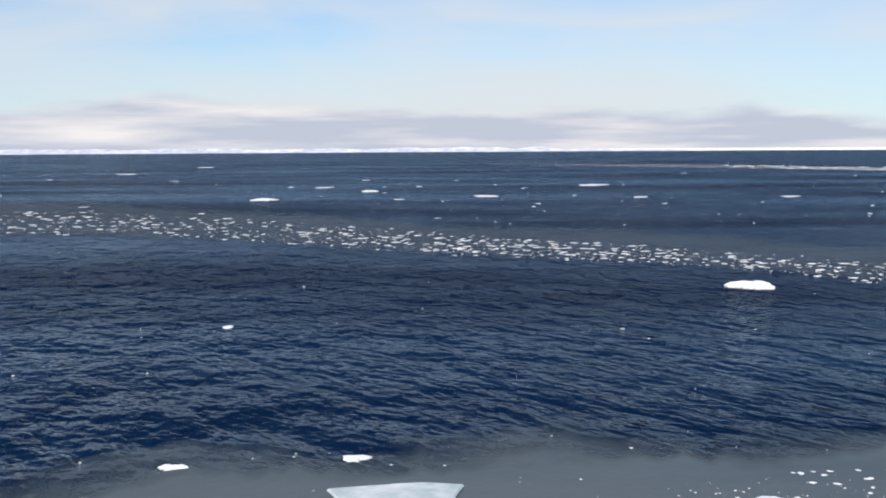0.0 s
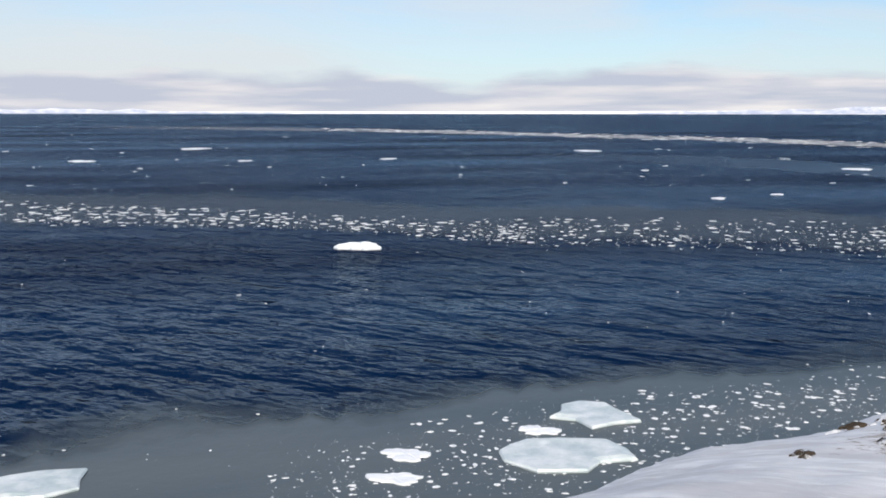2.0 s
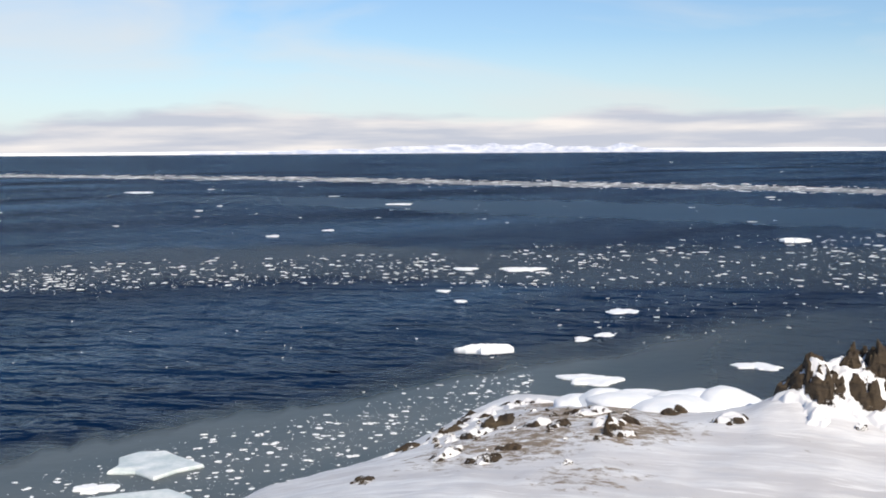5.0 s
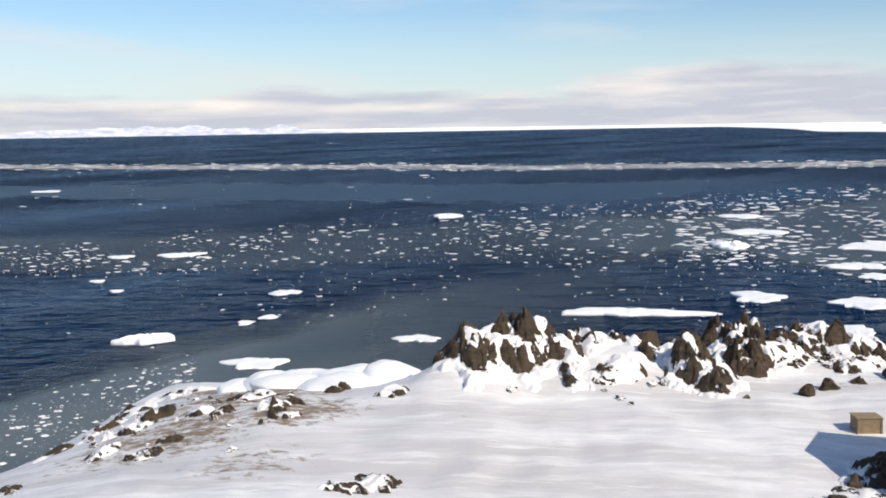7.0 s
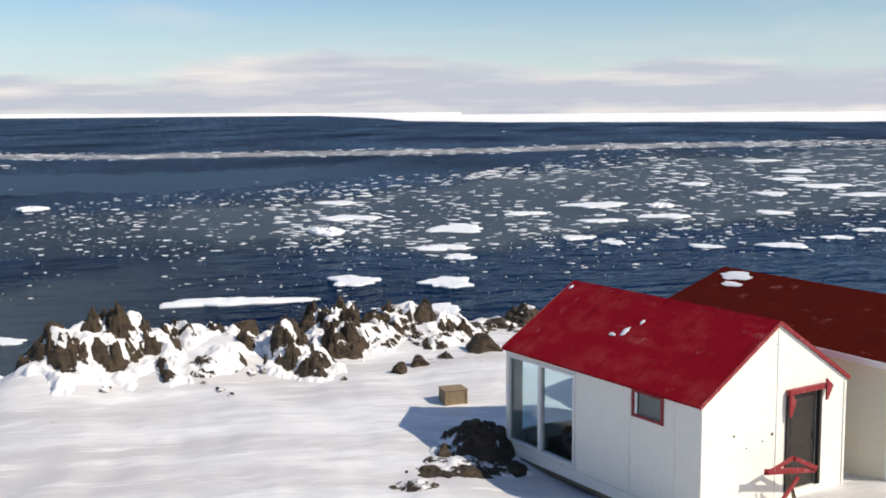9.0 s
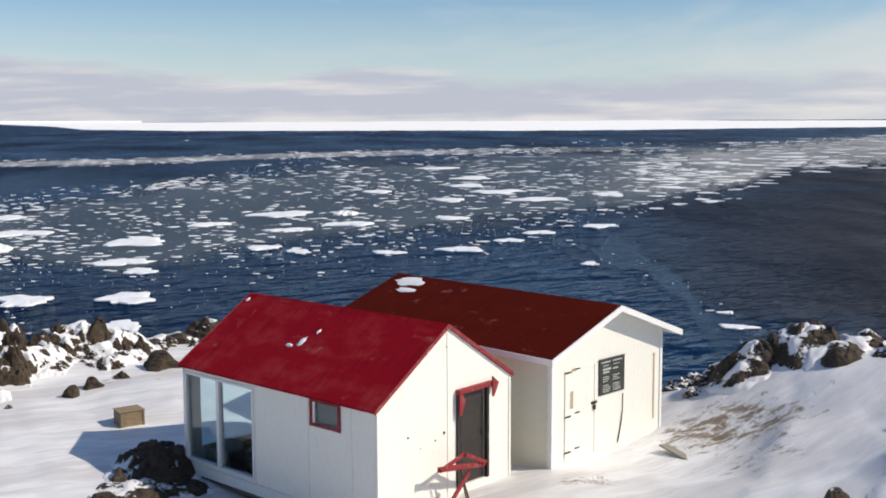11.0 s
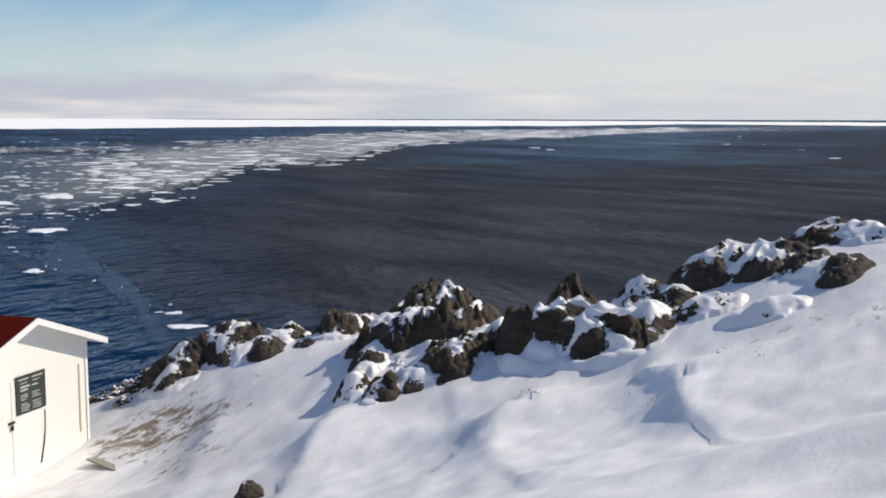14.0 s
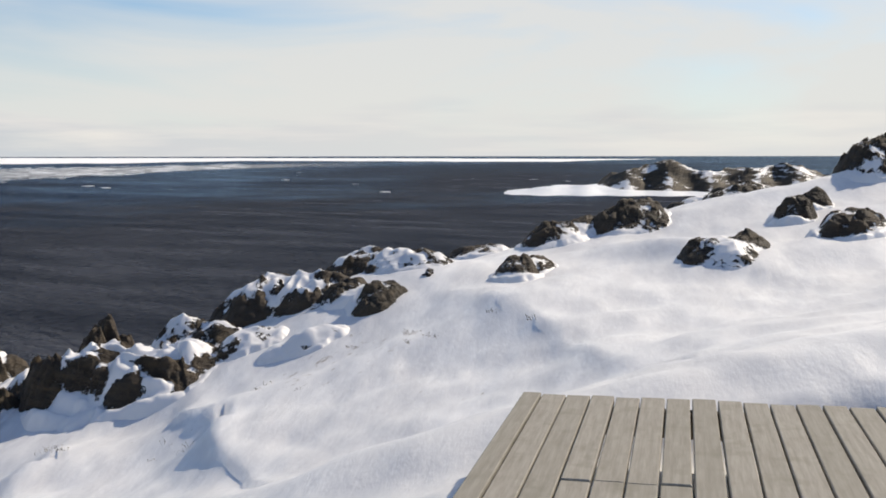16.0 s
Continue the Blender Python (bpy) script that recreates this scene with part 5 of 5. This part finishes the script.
def shoal(name, az0, az1, tab, mat, label, lump, near):
    """A low island built along an arc, from its near foot over the top to the back."""
    tab = np.array(tab)
    n, m = 130, 34
    verts = []
    for a in np.linspace(az0, az1, n):
        top = np.interp(a, tab[:, 0], tab[:, 1])
        for j in range(m):
            k = j / (m - 1)
            d = near + (327 - near) * k + 2.0 * math.sin(a * 3.0)
            z = top * min(1.0, (k / 0.34)) * (1 - max(0, k - 0.5) * 2) ** 0.5
            x, y = d * math.sin(radians(a)), d * math.cos(radians(a))
            z *= 1 + lump * float(fractal(np.array([x]), np.array([y]), 0.10, 5, 31)[0])
            verts.append((x, y, z - 0.2))
    faces = [(i * m + j, i * m + j + 1, (i + 1) * m + j + 1, (i + 1) * m + j) for i in range(n - 1) for j in range(m - 1)]
    ob = new(name, mesh_from(name, verts, faces, mat))
    ob["cap"] = -0.15
    return tagged(ob, label, "island")


shoal("islet", 154.2, 170.0, [(154.2, 0.0), (155.0, 2.0), (155.8, 4.8), (157.5, 7.0), (160.0, 7.4), (163.0, 6.6), (166.0, 5.0), (169.0, 2.0), (170.0, 0.0)], FARROCK, "dark rocky islet with snow across the water", 0.32, 288)
shoal("snow_spit", 150.3, 166.0, [(150.3, 0.2), (151.0, 0.9), (153.0, 2.1), (155.0, 2.5), (156.0, 2.0), (160.0, 1.7), (164.0, 1.5), (166.0, 0.0)], FLOE, "low white snow spit beside the islet", 0.25, 279)

# ---- drift ice ----
floe_seed = 0


def floe(x, y, w, d, mat=FLOE, label="flat white snow-covered ice floe on the sea", thick=None, lumps=0.5, group="drifting floes"):
    """An irregular floe, w across the line from the hill and d along it."""
    global floe_seed
    floe_seed += 1
    r = random.Random(floe_seed * 13)
    h = thick or max(0.05, min(0.13, 0.03 * w))
    n = 32 if mat is FLOE else 11
    out, ph = [], [r.uniform(0, 6.3) for _ in range(4)]
    for i in range(n):
        t = 2 * math.pi * i / n
        k = 1 + 0.16 * math.sin(2 * t + ph[0]) + 0.16 * math.sin(3 * t + ph[1]) + 0.10 * math.sin(5 * t + ph[2]) + 0.08 * math.sin(8 * t + ph[3]) + r.uniform(-0.09, 0.09) * (1 if mat is FLOE else 2)
        out.append((0.5 * w * k * math.cos(t), 0.5 * d * k * math.sin(t)))
    rings = [(0.96, -0.12, 0), (1.0, 0.35 * h, 0.1), (0.97, 0.8 * h, 0.3), (0.80, h, 0.6), (0.5, h * 1.05, lumps), (0.22, h * 1.1, lumps)]
    verts = []
    for s, z, jitter in rings:
        for px, py in out:
            verts.append((px * s, py * s, z + h * jitter * r.uniform(-0.25, 0.9)))
    verts.append((0, 0, h * 1.2))
    faces = []
    for k in range(len(rings) - 1):
        for i in range(n):
            j = (i + 1) % n
            faces.append((k * n + i, k * n + j, (k + 1) * n + j, (k + 1) * n + i))
    last = (len(rings) - 1) * n
    faces += [(last + i, last + (i + 1) % n, len(verts) - 1) for i in range(n)]
    ob = new("ice_floe", mesh_from("ice_floe", verts, faces, mat))
    ob.matrix_world = pose(x, y, 0.012, 0, 0, -math.degrees(math.atan2(x, y)) + r.uniform(-12, 12))
    return tagged(ob, label, "ice floe", group)


NORTH = [(23, 83, 2.9, 3.6), (-20, 276, 4.0, 6.3), (-39, 232, 4.6, 7.3), (-35, 307, 4.4, 7.1), (8, 246, 4.8, 7.7), (41, 318, 8.2, 13.1), (41, 238, 2.5, 4.0), (73, 237, 3.2, 5.1), (-3, 37, 0.8, 0.8), (-9, 36, 0.9, 0.5),
         (-13, 65, 0.6, 0.8), (-147, 502, 8.0, 12.9), (-153, 692, 7.3, 11.6), (15, 33, 1.3, 1.0), (10, 32, 1.5, 1.1), (9, 30, 1.4, 1.0), (68, 71, 1.8, 2.8), (56, 61, 0.9, 1.4), (53, 56, 0.8, 1.1), (40.5, 41, 2.6, 1.3),
         (89, 119, 1.4, 2.2), (139, 268, 6.2, 9.9), (142, 166, 4.5, 7.2), (78, 116, 1.8, 2.9)]
SOUND = [(38.8, 32.6, 2.8, 2.2), (57, 45, 1.8, 2.3), (49, 40, 1.1, 1.1), (47, 40, 0.9, 1.2), (114, 65, 2.8, 4.5), (94, 26, 3.2, 5.1), (107, 27, 5.0, 5.3), (125, 33, 4.0, 6.1), (67, 17, 3.2, 3.8), (58.5, 22, 7.2, 2.4), (98, 15, 5.1, 6.4),
         (84, 14, 3.9, 3.6), (79, 12, 2.4, 2.8), (67, 11, 3.3, 3.7), (58, 10, 2.1, 2.8), (71, 67, 3.5, 2.7), (47, 29, 2.0, 1.8), (113, 10, 4.3, 3.2), (124, 3, 6.6, 6.7), (123, -4, 2.5, 4.0), (111, -4, 4.8, 4.0), (92, 4, 2.8, 2.7),
         (89, 1, 1.8, 2.9), (106, 2, 4.0, 3.2)]
SOUTH = [(87, -6, 2.4, 2.2), (88, -12, 3.2, 3.4), (194, -29, 6.5, 10.4), (157, -27, 6.1, 8.3), (142, -18, 4.4, 5.2), (160, -10, 4.5, 5.6), (116, -15, 3.6, 3.9), (141, -30, 7.4, 6.1), (94, -17, 2.2, 2.7), (100, -21, 2.6, 3.1),
         (172, -25, 5.8, 7.7), (234, -28, 7.2, 10.2), (148, -41, 4.3, 6.9), (105, -28, 3.3, 3.4), (53, -21, 1.6, 1.2), (78, -20, 1.2, 1.7), (57, -22, 0.8, 0.7), (277, -234, 2.6, 4.2), (296, -243, 3.5, 5.6), (297, -342, 3.2, 5.2), (180, -249, 2.5, 4.0)]
for x, y, w, d in NORTH + SOUND + SOUTH:
    tall = (x, y) in ((23, 83), (94, 26), (123, -4), (114, 65), (-20, 276), (-39, 232), (40.5, 41))
    floe(x, y, w, d, thick=0.24 if tall else None, lumps=0.9 if tall else 0.3, label="broken hummocky white ice floe on the sea" if tall else "flat white snow-covered ice floe on the sea")
# thin clear plates grounded by the shore
for x, y, w, d in ((17.6, 34.1, 3.1, 3.0), (14.6, 30.4, 4.2, 2.9), (-1.4, 32.9, 3.8, 2.6)):
    floe(x, y, w, d, CLEAR, "thin translucent plate of ice by the shore", 0.12, 0.02, "clear ice plates")


def brash(name, bands, seed, label, mat=BRASH):
    """Broken ice strewn over bands of water; sizes are angles in thousandths of a radian as seen from the hill."""
    rng = np.random.default_rng(seed)
    verts, faces = [], []
    for near, far, count, lo, hi, clump in bands:
        na, fa = np.array(near, float), np.array(far, float)
        a0, a1 = max(na[0, 0], fa[0, 0]), min(na[-1, 0], fa[-1, 0])
        made = 0
        while made < count:
            a = rng.uniform(a0, a1)
            dn, df = np.interp(a, na[:, 0], na[:, 1]), np.interp(a, fa[:, 0], fa[:, 1])
            k = np.clip(rng.beta(1.6, 1.6), 0, 1)
            d = 1 / ((1 - k) / dn + k / df)
            if clump and float(fractal(np.array([a * 0.55 + 3 * math.log(d)]), np.array([math.log(d) * 5]), 1.0, 4, seed)[0]) < rng.uniform(-1.6, clump):
                continue
            made += 1
            w = d * 0.001 * (0.42 * lo + (hi - 0.42 * lo) * rng.random() ** 7.0)
            h = min(0.06, 0.03 * w) * rng.uniform(0.5, 1.6)
            x, y, t = d * math.sin(math.radians(a)), d * math.cos(math.radians(a)), math.radians(-a)
            n = 6
            base = len(verts)
            ph = rng.uniform(0, 6.3)
            rad = rng.uniform(0.6, 1.15, n)
            deep, wide = rng.uniform(0.6, 1.4), rng.uniform(0.8, 1.4)
            pts = [(0.5 * w * rng.uniform(0.95, 1.05) * wide * rad[i] * math.cos(ph + i * 1.0472), 0.5 * w * deep * rad[i] * math.sin(ph + i * 1.0472)) for i in range(n)]
            c, s = math.cos(t), math.sin(t)
            for f, z in ((1.0, -0.20), (1.0, 0.5 * h), (0.7, h)):
                for px, py in pts:
                    verts.append((x + (px * c - py * s) * f, y + (px * s + py * c) * f, 0.017 + z * (1 if f == 1 else rng.uniform(0.93, 1.07))))
            for q in (0, n):
                for i in range(n):
                    j = (i + 1) % n
                    faces.append((base + q + i, base + q + j, base + q + n + j, base + q + n + i))
            faces.append(tuple(base + 2 * n + i for i in range(n)))
    return tagged(new(name, mesh_from(name, verts, faces, mat)), label, "brash ice", kind="stuff")


brash("brash_ice_shore", [
    ([(10, 25), (20, 27), (27, 30), (32, 34), (39, 38), (43, 42), (47, 46)], [(10, 34), (20, 38), (27, 42), (36, 45), (47, 54)], 3000, 0.9, 7.5, 0.6),
    ([(-28, 24), (0, 27), (27, 31), (39, 38), (47, 46)], [(-28, 38), (0, 41), (23, 46), (36, 51), (47, 60)], 170, 1.0, 4.5, 0.0)], 1, "small broken ice floating in slush by the shore")
brash("brash_ice_band", [
    ([(-30, 170), (-22, 150), (-11, 130), (0, 108), (12, 100), (24, 88)], [(-30, 260), (-22, 225), (-11, 172), (0, 138), (12, 118), (24, 106)], 4200, 0.5, 7.5, 0.7),
    ([(22, 86), (38, 88), (48, 84)], [(22, 112), (38, 114), (48, 115)], 1700, 0.5, 7.0, 0.6),
    ([(46, 86), (55, 86), (64, 84), (76, 82)], [(46, 124), (55, 135), (66, 160), (76, 190)], 1500, 0.7, 7.0, 0.6),
    ([(46, 62), (55, 60), (64, 58), (76, 58)], [(46, 90), (55, 92), (66, 92), (76, 92)], 330, 0.6, 6.0, 0.6)], 2, "band of broken white ice in brownish slush")
brash("brash_ice_open_water", [
    ([(-30, 44), (23, 48), (48, 64), (60, 80)], [(-30, 150), (0, 100), (30, 88), (60, 84)], 110, 0.9, 3.5, 0.0),
    ([(-30, 170), (0, 150), (60, 140)], [(-30, 900), (0, 600), (60, 280)], 330, 1.0, 9.0, 0.4),
    ([(120, 260), (140, 330), (158, 350)], [(120, 700), (140, 900), (158, 1000)], 40, 1.2, 6.0, 0.0),
    ([(50, 300), (100, 400)], [(50, 1500), (100, 900)], 25, 1.5, 6.0, 0.0)], 3, "scattered small ice pieces on open water")
brash("brash_ice_far_line", [
    ([(14, 600), (27, 451), (45, 322), (65, 263), (81, 267), (90, 299), (103, 338)], [(14, 730), (27, 550), (45, 400), (65, 318), (81, 330), (90, 370), (103, 414)], 5200, 0.9, 9.0, 0.9)], 4, "dense white line of broken ice far out")
brash("brash_ice_pack", [
    ([(72, 84), (80, 80), (87, 84), (95, 88), (103, 98), (109, 130)], [(70, 160), (81, 205), (90, 255), (98, 380), (109, 560)], 6200, 0.8, 11.0, 0.6),
    ([(60, 88), (66, 86), (73, 84)], [(60, 135), (66, 150), (73, 165)], 650, 0.8, 9.0, 0.6),
    ([(70, 58), (80, 58), (87, 68), (95, 76), (103, 88)], [(70, 92), (81, 88), (87, 92), (95, 94), (103, 102)], 330, 0.8, 7.0, 0.5),
    ([(82, 175), (95, 150), (109, 170)], [(82, 182), (95, 380), (109, 600)], 1900, 1.2, 12.0, 0.5),
    ([(107, 124), (112, 142), (114.5, 215), (120, 250), (123, 390), (131, 560), (137, 850)], [(107, 420), (110, 480), (115, 600), (120, 873), (131, 1050), (137, 1300)], 3400, 1.6, 22.0, 0.7),
    ([(103, 92), (107, 70), (110, 56), (111, 55)], [(103, 110), (107, 88), (110, 70), (111, 64)], 70, 1.0, 6.0, 0.3)], 5, "loose pack of white floes and broken ice")

# ---- dead grass and twigs poking through the snow ----
STRAW = plain("dead_straw", rgb(0.22, 0.16, 0.09), 0.9)


straw_verts, straw_faces = [], []


def tuft(x, y, size, seed):
    r = random.Random(seed)
    foot = Vector((x, y, ground_z(x, y) - 0.02))
    for _ in range(14):
        base = foot + Vector((r.gauss(0, 0.07), r.gauss(0, 0.07), 0))
        lean = Vector((r.gauss(0, 0.35), r.gauss(0, 0.35), 1)).normalized() * size * r.uniform(0.5, 1.2)
        side = Vector((lean.y, -lean.x, 0.1)).normalized() * 0.006
        bend, tip = base + lean * 0.6, base + lean + Vector((lean.x, lean.y, -0.3 * size)) * 0.4
        i = len(straw_verts)
        straw_verts.extend([base - side, base + side, bend + side * 0.8, bend - side * 0.8, tip])
        straw_faces.extend([(i, i + 1, i + 2, i + 3), (i + 3, i + 2, i + 4)])


r = random.Random(31)
for cx, cy, sx, sy, number in ((24.8, -9.8, 1.8, 1.4, 40), (13.8, -14.2, 1.6, 1.6, 5), (12.0, -16.5, 2.2, 1.6, 8), (15.8, -13.2, 0.3, 0.3, 4), (22.8, -5.6, 0.5, 0.4, 8), (24.0, 21.0, 2.5, 2.5, 22)):
    for i in range(number):
        tuft(r.gauss(cx, sx * 0.6), r.gauss(cy, sy * 0.6), r.uniform(0.05, 0.13), r.random())
tagged(new("dead_grass", mesh_from("dead_grass", straw_verts, straw_faces, STRAW)), "dry brown grass poking through thin snow", "grass", kind="stuff")
